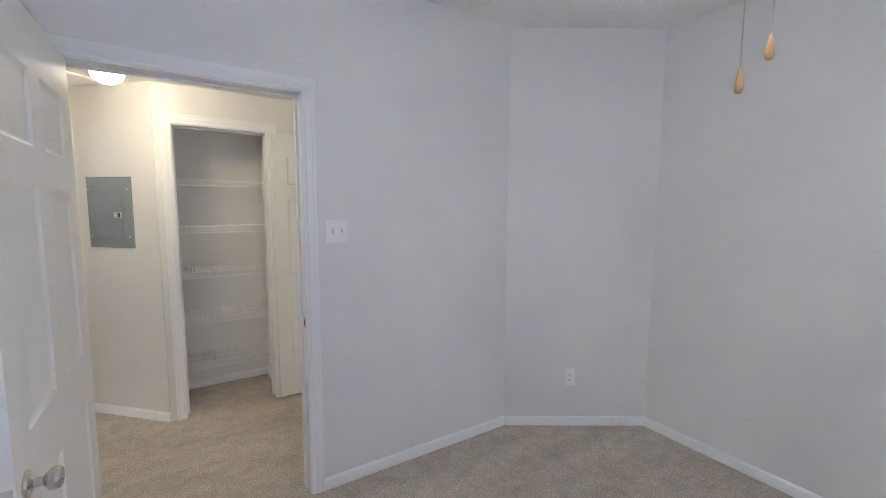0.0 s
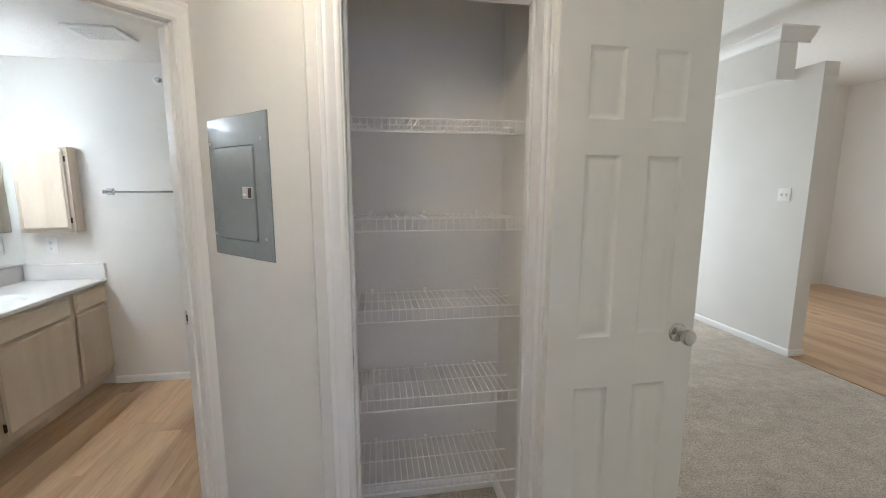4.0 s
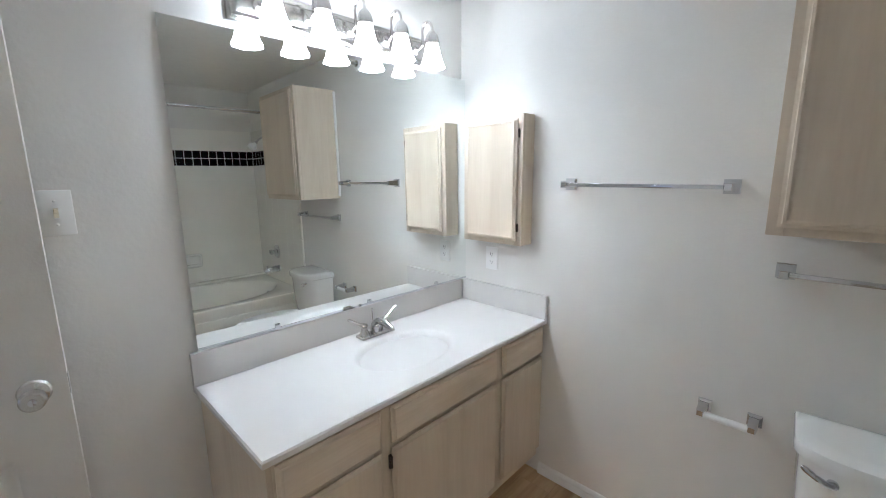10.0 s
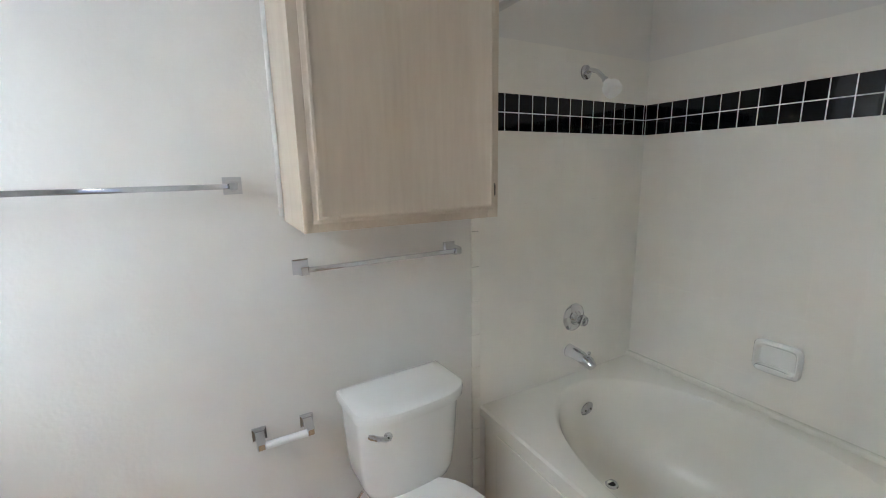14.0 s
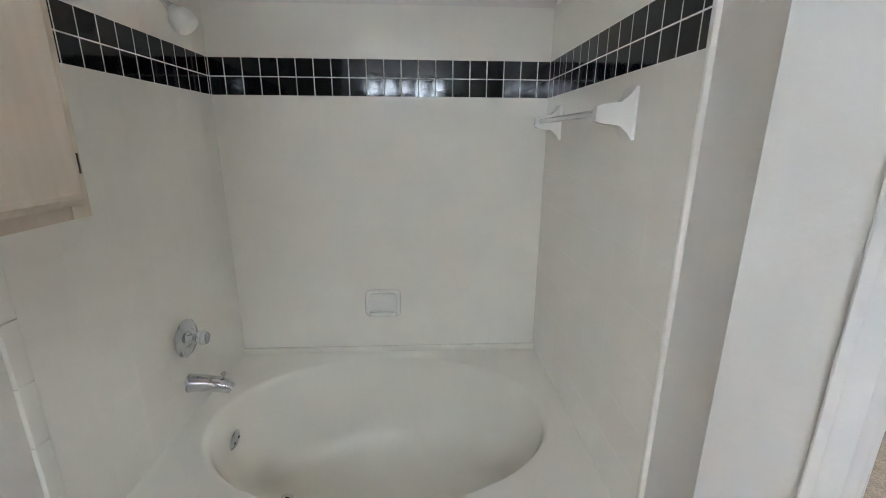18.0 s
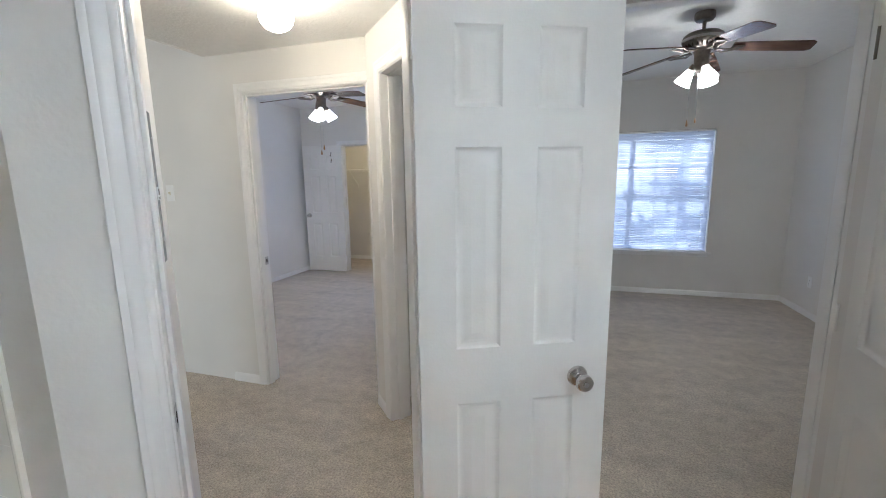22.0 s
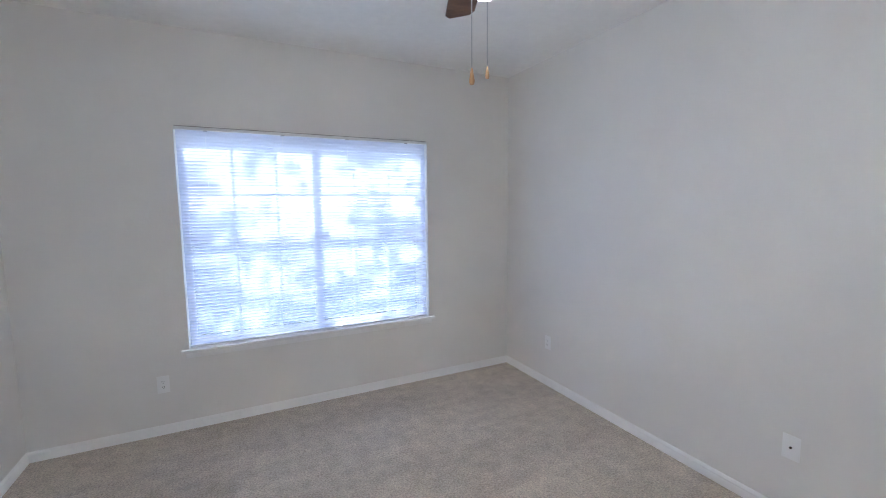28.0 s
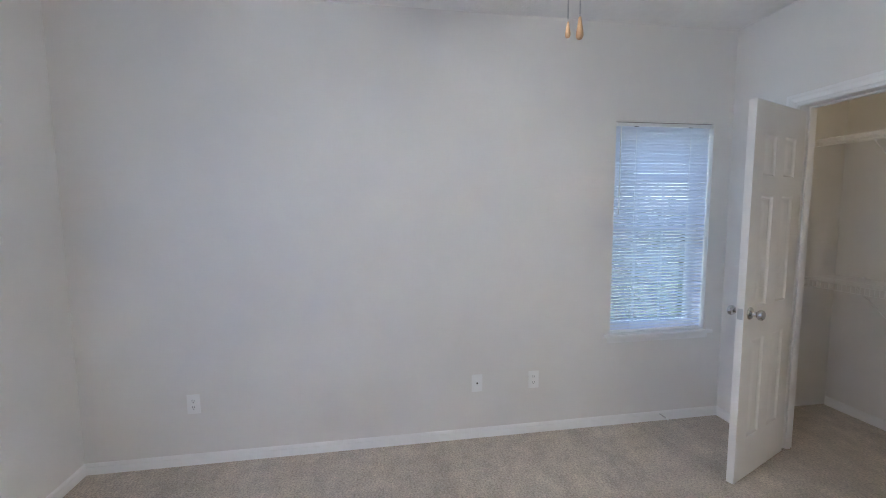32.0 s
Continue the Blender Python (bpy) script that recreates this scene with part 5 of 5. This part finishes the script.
TC = 0.437


def tank_loop(w, front, bow, z, back=6.572, n=28):
    """A tank's outline at one height: square back corners, rounded front corners and a bowed front."""
    out = [(TC + w, back, z), (TC + w, (back + front + bow) / 2, z)]
    for i in range(n + 1):
        a = math.pi * i / n
        c, q = math.cos(a), math.sin(a)
        out.append((TC + w * math.copysign(abs(c) ** 0.62, c), front + bow - (bow - 0.02 * (1 - q)) * abs(q) ** 0.75, z))
    return out + [(TC - w, (back + front + bow) / 2, z), (TC - w, back, z)]


bm = bmesh.new()
rings(bm, [tank_loop(0.110, 6.405, 0.075, 0.385), tank_loop(0.138, 6.388, 0.082, 0.392), tank_loop(0.158, 6.376, 0.088, 0.412), tank_loop(0.168, 6.368, 0.090, 0.445), tank_loop(0.176, 6.360, 0.092, 0.54), tank_loop(0.184, 6.352, 0.094, 0.703)])
# the tank sits slightly askew to the wall
ASKEW = Matrix.Translation((0.635, 6.579, 0)) @ Matrix.Rotation(radians(3.5), 4, "Z") @ Matrix.Translation((-0.635, -6.579, 0))
bm.transform(ASKEW)
part("tank", bm, PORCELAIN, toilet, world=True)
bm = bmesh.new()
rings(bm, [tank_loop(0.185, 6.350, 0.094, 0.700), tank_loop(0.196, 6.338, 0.096, 0.705, 6.578), tank_loop(0.198, 6.335, 0.096, 0.728, 6.579), tank_loop(0.195, 6.339, 0.096, 0.739, 6.577), tank_loop(0.184, 6.352, 0.094, 0.7455, 6.568), tank_loop(0.150, 6.385, 0.085, 0.748, 6.545)])
bm.transform(ASKEW)
part("tank_lid", bm, PORCELAIN, toilet, world=True)
bm = bmesh.new()
lathe(bm, [(0.0, 0.0), (0.013, 0.0), (0.012, 0.010), (0.008, 0.013), (0.0, 0.014)], 16, Matrix.Translation((0.326, 6.366, 0.664)) @ Matrix.Rotation(radians(90), 4, "X"))
tube(bm, [(0.326, 6.352, 0.664), (0.312, 6.347, 0.667), (0.288, 6.350, 0.676), (0.270, 6.357, 0.684), (0.262, 6.362, 0.687)], [0.009, 0.0085, 0.008, 0.0085, 0.006], 10)
bm.transform(ASKEW)
part("flush_lever", bm, CHROME, toilet, world=True)
bm = bmesh.new()
rings(bm, [superloop(TC, 6.22, 0.10, 0.20, 0.009, 2.4), superloop(TC, 6.22, 0.105, 0.21, 0.06, 2.4), superloop(TC, 6.20, 0.11, 0.215, 0.16, 2.3), superloop(TC, 6.16, 0.150, 0.24, 0.28, 2.2), superloop(TC, 6.14, 0.178, 0.255, 0.365, 2.2), superloop(TC, 6.14, 0.180, 0.257, 0.385, 2.2), superloop(TC, 6.14, 0.150, 0.22, 0.386, 2.2), superloop(TC, 6.13, 0.10, 0.16, 0.27, 2.0), superloop(TC, 6.13, 0.05, 0.07, 0.20, 2.0)])
box(bm, TC - 0.11, 6.30, 0.10, TC + 0.11, 6.56, 0.385, 0.02)
part("bowl", bm, PORCELAIN, toilet, world=True)
bm = bmesh.new()
rings(bm, [superloop(TC, 6.135, 0.183, 0.262, 0.387, 2.2), superloop(TC, 6.135, 0.187, 0.266, 0.396, 2.2), superloop(TC, 6.135, 0.183, 0.262, 0.405, 2.2)])
part("seat", bm, PLASTIC, toilet, world=True)
bm = bmesh.new()
rings(bm, [superloop(TC, 6.137, 0.184, 0.262, 0.406, 2.2), superloop(TC, 6.137, 0.188, 0.266, 0.414, 2.2), superloop(TC, 6.137, 0.178, 0.256, 0.425, 2.2), superloop(TC, 6.137, 0.10, 0.16, 0.429, 2.2)])
part("seat_lid", bm, PLASTIC, toilet, world=True)
for s in (-1, 1):
    part("lid_hinge", boxed(TC + s * 0.075 - 0.02, 6.352, 0.388, TC + s * 0.075 + 0.02, 6.385, 0.420, 0.006), PLASTIC, toilet, world=True)
valve_ob = thing("supply_valve", "chrome water supply valve and hose beside the toilet", "valve", at=(0.20, 6.589, 0.17))
bm = bmesh.new()
lathe(bm, [(0.0, 0.0), (0.026, 0.0), (0.024, 0.006), (0.0, 0.007)], 20, Matrix.Rotation(radians(90), 4, "X"))
tube(bm, [(0, -0.005, 0), (0, -0.06, 0)], 0.008, 10)
lathe(bm, [(0.0, 0.0), (0.016, 0.002), (0.018, 0.010), (0.012, 0.016), (0.0, 0.017)], 14, Matrix.Translation((0, -0.058, 0)) @ Matrix.Rotation(radians(90), 4, "X"))
part("stop_valve", bm, CHROME, valve_ob)
bm = bmesh.new()
tube(bm, [(0, -0.05, 0.01), (0.01, -0.05, 0.08), (0.06, -0.08, 0.15), (0.09, -0.10, 0.21)], 0.005, 8)
part("hose", bm, NICKEL, valve_ob)

# ---- bathtub ----
tub = thing("bathtub", "white oval garden bathtub with a panelled apron", "bathtub", at=(1.3, 5.9, 0.009))
TX0, TX1, TY0, TY1 = 0.835, 1.790, 5.2405, 6.5845
CX, CY = 1.315, 5.912
RIM = 0.482
bm = bmesh.new()
rings(bm, [square_loop(TX0 + 0.03, TX1, TY0, TY1, CX, CY, 0.009), square_loop(TX0 + 0.03, TX1, TY0, TY1, CX, CY, 0.435), square_loop(TX0, TX1, TY0, TY1, CX, CY, 0.440), square_loop(TX0, TX1, TY0, TY1, CX, CY, RIM - 0.008), square_loop(TX0 + 0.008, TX1, TY0, TY1, CX, CY, RIM),
           oval_loop(CX, CY, 0.408, 0.600, RIM), oval_loop(CX, CY, 0.398, 0.590, RIM - 0.005), oval_loop(CX, CY, 0.385, 0.575, RIM - 0.03), oval_loop(CX, CY - 0.01, 0.355, 0.535, 0.30), oval_loop(CX, CY - 0.005, 0.340, 0.514, 0.23), oval_loop(CX, CY, 0.320, 0.488, 0.175), oval_loop(CX, CY + 0.005, 0.296, 0.455, 0.138), oval_loop(CX, CY + 0.01, 0.262, 0.41, 0.113), oval_loop(CX, CY + 0.01, 0.21, 0.34, 0.100), oval_loop(CX, CY + 0.01, 0.12, 0.19, 0.094), oval_loop(CX, CY + 0.01, 0.02, 0.03, 0.09)])
shell = part("shell", bm, ACRYLIC, tub, world=True)
part("apron_panel", boxed(TX0 + 0.022, TY0 + 0.09, 0.075, TX0 + 0.0305, TY1 - 0.09, 0.385, 0.0035, 3), ACRYLIC, tub, world=True)
part("wall_flange", boxed(1.760, TY0 + 0.001, RIM - 0.002, 1.7865, TY1 - 0.001, RIM + 0.022, 0.008), ACRYLIC, tub, world=True)
bm = bmesh.new()
lathe(bm, [(0.0, 0.0), (0.036, 0.0), (0.036, 0.004), (0.026, 0.010), (0.0, 0.011)], 28, Matrix.Translation((1.335, 6.452, 0.375)) @ Matrix.Rotation(radians(100), 4, "X"))
over = part("overflow_plate", bm, CHROME, tub, "chrome overflow plate", world=True)
for s in (-1, 1):
    part("screw", lathe(bmesh.new(), [(0.0, 0.0), (0.005, 0.0), (0.004, 0.003), (0.0, 0.003)], 10, Matrix.Translation((1.335 + s * 0.017, 6.4425, 0.3735)) @ Matrix.Rotation(radians(100), 4, "X")), BRONZE, over, world=True)
bm = bmesh.new()
lathe(bm, [(0.0, 0.001), (0.014, 0.002), (0.018, 0.006), (0.027, 0.006), (0.030, 0.0)], 24, Matrix.Translation((1.325, 6.29, 0.103)))
drain = part("drain", bm, CHROME, tub, world=True)
part("drain_hole", lathe(bmesh.new(), [(0.0, 0.0), (0.016, 0.0), (0.016, 0.0035), (0.0, 0.0036)], 20, Matrix.Translation((1.325, 6.29, 0.103))), DARK, drain, world=True)

shower_valve = thing("tub_valve", "chrome tub valve with a clear acrylic knob", "faucet", at=(1.356, 6.574, 0.772))
bm = bmesh.new()
lathe(bm, [(0.0, 0.0), (0.064, 0.0), (0.066, 0.004), (0.058, 0.011), (0.034, 0.016), (0.026, 0.026), (0.018, 0.032), (0.016, 0.044), (0.0, 0.045)], 36, Matrix.Rotation(radians(90), 4, "X"))
part("escutcheon", bm, CHROME, shower_valve)
bm = bmesh.new()
lathe(bm, [(0.0, 0.038), (0.016, 0.039), (0.024, 0.048), (0.026, 0.062), (0.021, 0.072), (0.0, 0.074)], 10, Matrix.Rotation(radians(90), 4, "X"))
CRYSTAL = material("clear_acrylic", (0.9, 0.92, 0.94), 0.06, vary=0.0)
CRYSTAL.node_tree.nodes["Principled BSDF"].inputs["Transmission Weight"].default_value = 0.85
part("knob", bm, CRYSTAL, shower_valve, "clear faceted acrylic knob")
spout = thing("tub_spout", "chrome tub spout with diverter pull", "faucet", at=(1.338, 6.574, 0.610))
bm = bmesh.new()
tube(bm, [(0, 0, 0), (0, -0.010, 0), (0, -0.060, -0.002), (0, -0.120, -0.012), (0, -0.142, -0.026)], [0.033, 0.030, 0.028, 0.026, 0.020], 20)
part("spout_body", bm, CHROME, spout)
bm = bmesh.new()
lathe(bm, [(0.0, 0.0), (0.004, 0.0), (0.004, 0.018), (0.008, 0.022), (0.007, 0.030), (0.0, 0.031)], 12, Matrix.Translation((0, -0.118, 0.008)))
part("diverter", bm, CHROME, spout)
shower = thing("shower", "chrome shower arm with a small white shower head", "shower head", at=(1.366, 6.574, 1.840))
bm = bmesh.new()
lathe(bm, [(0.0, 0.0), (0.030, 0.0), (0.028, 0.006), (0.012, 0.012), (0.0, 0.012)], 24, Matrix.Rotation(radians(90), 4, "X"))
tube(bm, [(0, 0, 0), (0, -0.030, 0.004), (0, -0.058, -0.006), (0, -0.082, -0.026), (0, -0.104, -0.050)], 0.0088, 12)
lathe(bm, [(0.0, 0.004), (0.012, 0.002), (0.0135, -0.012), (0.012, -0.016), (0.0, -0.017)], 16, Matrix.Translation((0, -0.100, -0.045)) @ Matrix.Rotation(radians(-42), 4, "X"))
part("shower_arm", bm, CHROME, shower)
bm = bmesh.new()
lathe(bm, [(0.0, 0.0), (0.014, 0.0), (0.018, -0.012), (0.030, -0.022), (0.0345, -0.034), (0.0345, -0.056), (0.031, -0.064), (0.024, -0.066), (0.0, -0.066)], 28, Matrix.Translation((0, -0.108, -0.054)) @ Matrix.Rotation(radians(-42), 4, "X"))
part("spray_head", bm, PLASTIC, shower)
rod = thing("shower_rod", "chrome shower curtain rod across the tub", "curtain rod", at=(0.86, 5.9, 1.985))
bm = bmesh.new()
tube(bm, [(0, -0.664, 0), (0, 0.688, 0)], 0.0125, 14)
part("rod", bm, CHROME, rod)
for y in (-0.664, 0.688):
    bm = bmesh.new()
    d = 90 if y > 0 else -90
    lathe(bm, [(0.0, 0.0), (0.026, 0.0), (0.024, 0.010), (0.014, 0.014), (0.0, 0.014)], 20, Matrix.Translation((0, y, 0)) @ Matrix.Rotation(radians(d), 4, "X"))
    part("flange", bm, PLASTIC, rod)

rack = thing("ceramic_towel_rack", "white ceramic towel bar set on the tub end wall", "towel bar", at=(1.34, 5.246, 1.50))
for x in (1.075, 1.625):
    bm = bmesh.new()
    rings(bm, [[(x - a, 5.2465 + d, 1.495 - b), (x + a, 5.2465 + d, 1.495 - b), (x + a, 5.2465 + d, 1.495 + b), (x - a, 5.2465 + d, 1.495 + b)] for d, a, b in ((0.0, 0.030, 0.062), (0.008, 0.030, 0.062), (0.016, 0.024, 0.045), (0.034, 0.017, 0.028), (0.080, 0.015, 0.022), (0.092, 0.011, 0.017))])
    part("post", bm, PORCELAIN, rack, world=True)
bm = bmesh.new()
tube(bm, [(1.085, 5.322, 1.498), (1.615, 5.322, 1.498)], 0.0095, 14)
part("bar", bm, CRYSTAL, rack, "clear acrylic bar", world=True)
dish = thing("soap_dish", "white ceramic soap dish set in the tub tile", "soap dish", at=(1.784, 5.942, 0.716))


def dish_loop(a, b, d, lift=0.0):
    return [(1.7845 - d, 5.942 + y, 0.716 + lift + z) for y, z, _ in superloop(0, 0, a, b, 0, 6.0, 36)]


bm = bmesh.new()
rings(bm, [dish_loop(0.080, 0.066, 0.0), dish_loop(0.080, 0.066, 0.008), dish_loop(0.076, 0.062, 0.015), dish_loop(0.068, 0.053, 0.017), dish_loop(0.063, 0.047, 0.012), dish_loop(0.057, 0.041, 0.002)])
part("tray", bm, PORCELAIN, dish, world=True)
bm = bmesh.new()
loops = []
for d, a, z0, z1 in ((0.003, 0.060, 0.660, 0.684), (0.020, 0.062, 0.660, 0.682), (0.036, 0.060, 0.662, 0.684), (0.046, 0.052, 0.666, 0.688), (0.050, 0.042, 0.672, 0.686)):
    loops.append([(1.7845 - d, 5.942 + y, (z0 + z1) / 2 + z) for y, z, _ in superloop(0, 0, a, (z1 - z0) / 2, 0, 4.0, 28)])
rings(bm, loops)
part("lip", bm, PORCELAIN, dish, world=True)
for at in ((0.712, 5.235, 1.675, 180), (0.815, 6.59, 1.93, 0)):
    hook = thing("adhesive_hook", "small white adhesive plastic hook on the bathroom wall", "hook", m=pose(*at[:3], 0, 0, at[3]))
    bm = bmesh.new()
    rings(bm, [superloop(0, 0, 0.017, 0.036, 0.0, 2.2, 24), superloop(0, 0, 0.017, 0.036, 0.005, 2.2, 24), superloop(0, 0, 0.013, 0.032, 0.007, 2.2, 24)])
    bm.transform(Matrix.Rotation(radians(90), 4, "X"))
    part("hook_base", bm, PLASTIC, hook)
    bm = bmesh.new()
    tube(bm, [(0, -0.005, -0.008), (0, -0.016, -0.024), (0, -0.028, -0.020), (0, -0.032, -0.006)], [0.008, 0.008, 0.007, 0.005], 10)
    part("hook_arm", bm, PLASTIC, hook)

# ---- closets of the bedrooms ----
wire_shelf(-2.77, -1.29, 4.995, 1.92, 0.36, "white wire closet shelf with hanging rail", clips=4, braces=2)
wire_shelf(-2.77, -1.29, 4.995, 0.98, 0.36, "white wire closet shelf with hanging rail, lower", clips=4, braces=2)
wire_shelf(2.11, 3.89, -1.245, 1.68, 0.36, "white wire closet shelf with hanging rail", clips=4, braces=2, turn=180, at=(3.89, -1.245, 1.68))
# both fixtures are unseen; closet two's is added to warm its inside
for at in ((-1.95, 4.55, 2.45), (2.9, -0.75, 2.45)):
    cl = thing("closet_lamp", "small round closet ceiling lamp out of view, lit warm", "ceiling lamp", at=at)
    bm = bmesh.new()
    lathe(bm, [(0.0, 0.0), (0.075, 0.0), (0.075, -0.02), (0.0, -0.021)], 24)
    part("base", bm, PLASTIC, cl)
    bm = bmesh.new()
    lathe(bm, [(0.068, -0.018), (0.070, -0.035), (0.050, -0.055), (0.0, -0.062)], 24, caps=(False, True))
    part("lens", bm, CLOSET_LIGHT if at[0] > 0 else CLOSET_DIM, cl)
# door-top hooks of the far closet door
for z in (1.90, 1.80):
    hk = thing("door_hook", "small dark metal hook on the closet door", "hook", m=pose(3.30, -0.128, z, 0, 0, 187))
    bm = bmesh.new()
    tube(bm, [(0, -0.002, 0.03), (0, -0.006, 0.0), (0, -0.02, -0.03), (0, -0.035, -0.02)], 0.006, 8)
    part("hook_arm", bm, BRONZE, hk)
# spring door stop on the baseboard
ds = thing("door_stop_spring", "small metal spring door stop on the baseboard", "door stop", m=pose(-2.761, 3.62, 0.05, 0, 0, 90))
bm = bmesh.new()
tube(bm, [(0.004 * math.cos(k * 1.2), -0.07 * k / 40, 0.004 * math.sin(k * 1.2)) for k in range(41)], 0.0013, 5)
part("spring", bm, CHROME, ds)
bm = bmesh.new()
tube(bm, [(0, -0.068, 0), (0, -0.085, 0)], 0.006, 10)
part("rubber_tip", bm, PLASTIC, ds)

# ---- living room glimpse: plant ledge with crown ----
ledge = thing("plant_ledge", "white boxed ledge with crown moulding in the living room", "ledge", at=(4.8, 7.0, 2.36))
part("ledge_face", boxed(4.62, 6.48, 2.36, 4.799, 8.4, 2.72, 0.004), TRIM, ledge, world=True)
bm = bmesh.new()
prof = [(0.0, 0.0), (0.012, 0.0), (0.016, 0.02), (0.034, 0.035), (0.060, 0.070), (0.066, 0.09), (0.078, 0.092), (0.078, 0.11), (0.0, 0.11)]
rings(bm, [[(4.619 - d, 6.479 - d, 2.66 + z) for d, z in prof], [(4.619 - d, 8.4, 2.66 + z) for d, z in prof]])
rings(bm, [[(4.619 - d, 6.479 - d, 2.66 + z) for d, z in prof], [(4.9, 6.479 - d, 2.66 + z) for d, z in prof]])
part("crown", bm, TRIM, ledge, world=True)

# ---- tub surround: tiles on three walls ----
TILE, BLACK = 0.1405, 0.0680
BAND0, BAND1, TOP = 1.594, 1.734, 1.924


def tile_mesh(w, h, mat, t=0.0055):
    bm = bmesh.new()
    e, c = (0.0006, 0.0015) if mat is TILE_BLACK else (0.0002, 0.0004)
    rings(bm, [[(0, 0, 0), (w, 0, 0), (w, 0, h), (0, 0, h)], [(0, -t + c, 0), (w, -t + c, 0), (w, -t + c, h), (0, -t + c, h)], [(e, -t, e), (w - e, -t, e), (w - e, -t, h - e), (e, -t, h - e)]], False, True)
    return mesh_of("tile", bm, mat, False)


MESHES = {}


def tiled(name, p, q, label, first):
    """Tiles the face from p to q (room on the right) above the tub."""
    n = math.dist(p, q)
    m = frame_of(p, q)
    back = thing(name, label, "tile wall", kind="structure", m=m)
    part("grout_bed", boxed(0, -0.0107, 0.45, n, -0.0008, TOP - 0.002), GROUT, back, smooth=False)
    
    def lay(z0, z1, w, mat):
        x = 0.0
        while x < n - 0.006:
            ww = min(first if x == 0.0 and mat is TILE_BLACK else w, n - x)
            key = (round(ww, 4), round(z1 - z0, 4), mat.name)
            g = 0.0015 if mat is TILE_BLACK else 0.0003
            if key not in MESHES:
                MESHES[key] = tile_mesh(ww - 2 * g, z1 - z0 - 2 * g, mat)
            piece("tile", MESHES[key], Matrix.Translation((x + g, -0.0055, z0 + g)), back)
            x += ww

    z = BAND0
    while z > 0.47:
        lay(max(z - TILE, 0.46), z, TILE, TILE_WHITE)
        z -= TILE
    lay(BAND0, (BAND0 + BAND1) / 2, BLACK, TILE_BLACK)
    lay((BAND0 + BAND1) / 2, BAND1, BLACK, TILE_BLACK)
    lay(BAND1, BAND1 + TILE, TILE, TILE_WHITE)
    lay(BAND1 + TILE, TOP, TILE, TILE_WHITE)
    return back


tiled("tile_wall_faucet", (0.838, 6.59), (1.784, 6.59), "white glazed tile wall with a black tile band", 0.0455)
tiled("tile_wall_side", (1.795, 6.579), (1.795, 5.246), "white glazed tile wall with a black tile band", 0.058)
tiled("tile_wall_end", (1.784, 5.235), (0.822, 5.235), "white glazed tile wall with a black tile band", 0.052)
# bullnose column on the faucet wall, down to the floor beside the tub
edge_column = thing("tile_edge", "column of narrow white bullnose tiles at the tub wall", "trim", at=(0.80, 6.59, 0.0), kind="structure")
z = TOP
while z > 0.02:
    part("tile", boxed(0.800, 6.5775, max(z - TILE, 0.009) + 0.0008, 0.8372, 6.5895, z - 0.0008, 0.003), TILE_WHITE, edge_column, world=True)
    z -= TILE
bm = boxed(0.808, 5.2355, 0.0, 0.8215, 5.249, TOP, 0.004)
solid("tile_edge", bm, TILE_WHITE, "white glazed tile edge strip", "trim", "structure")

# ---- outside ----
solid("ground", boxed(-400, -400, -0.5, 400, 400, -0.45), GRASS, "green lawn round the building", "ground", "structure", smooth=False)


def tree(at, height, spread, seed, leaves, low, loose=0.34):
    r = random.Random(seed)
    ob = thing("tree", "leafy broad-crowned tree outside the window", "tree", at=(at[0], at[1], -0.45), group="trees outside")
    bm = bmesh.new()
    tube(bm, [(0, 0, 0), (0.05, 0.02, height * 0.25), (-0.04, 0.06, height * 0.5), (0.03, 0.0, height * 0.8)], [0.16, 0.13, 0.10, 0.04], 10)
    tips = []
    for k in range(18):
        a = r.uniform(0, 6.28)
        z = r.uniform(low, height * 0.75)
        d = spread * r.uniform(0.3, 1.0)
        e = Vector((math.cos(a) * d, math.sin(a) * d, z + r.uniform(0.1, 1.0)))
        tube(bm, [(0, 0, z - 0.4), e * 0.5 + Vector((0, 0, z * 0.5 - 0.1)), e], [0.05, 0.032, 0.012], 6)
        tips.append(e)
    part("trunk", bm, BARK, ob)
    verts, faces = [], []
    for k in range(leaves):
        t = tips[r.randrange(len(tips))]
        t = Vector((t.x, t.y, 0)) * r.uniform(0.15, 1.05) + Vector((0, 0, t.z * r.uniform(0.85, 1.05)))
        t = Vector((t.x, t.y, max(t.z, low)))
        c = t + Vector((r.gauss(0, loose), r.gauss(0, loose), r.gauss(0, loose * 0.9)))
        u = Vector((r.gauss(0, 1), r.gauss(0, 1), r.gauss(0, 0.6))).normalized()
        v = u.orthogonal().normalized()
        s = r.uniform(0.06, 0.12) 
        i = len(verts)
        verts += [c - u * s, c + v * s * 0.5 - u * s * 0.1, c + u * s, c - v * s * 0.5 - u * s * 0.1]
        faces.append((i, i + 1, i + 2, i + 3))
    me = bpy.data.meshes.new("crown")
    me.from_pydata([tuple(v) for v in verts], [], faces)
    me.materials.append(LEAF)
    crown = new("crown", me)
    crown.parent = ob
    tagged(crown, kind="stuff")
    return ob


tree((-2.9, -5.2), 8.2, 3.0, 5, 1900, 4.2, 0.40)
tree((0.6, -6.0), 9.0, 2.6, 8, 1200, 4.6, 0.40)
tree((-6.0, 3.4), 4.6, 1.9, 12, 4200, 0.4)
tree((-7.5, 5.6), 5.2, 2.0, 15, 3600, 0.4)
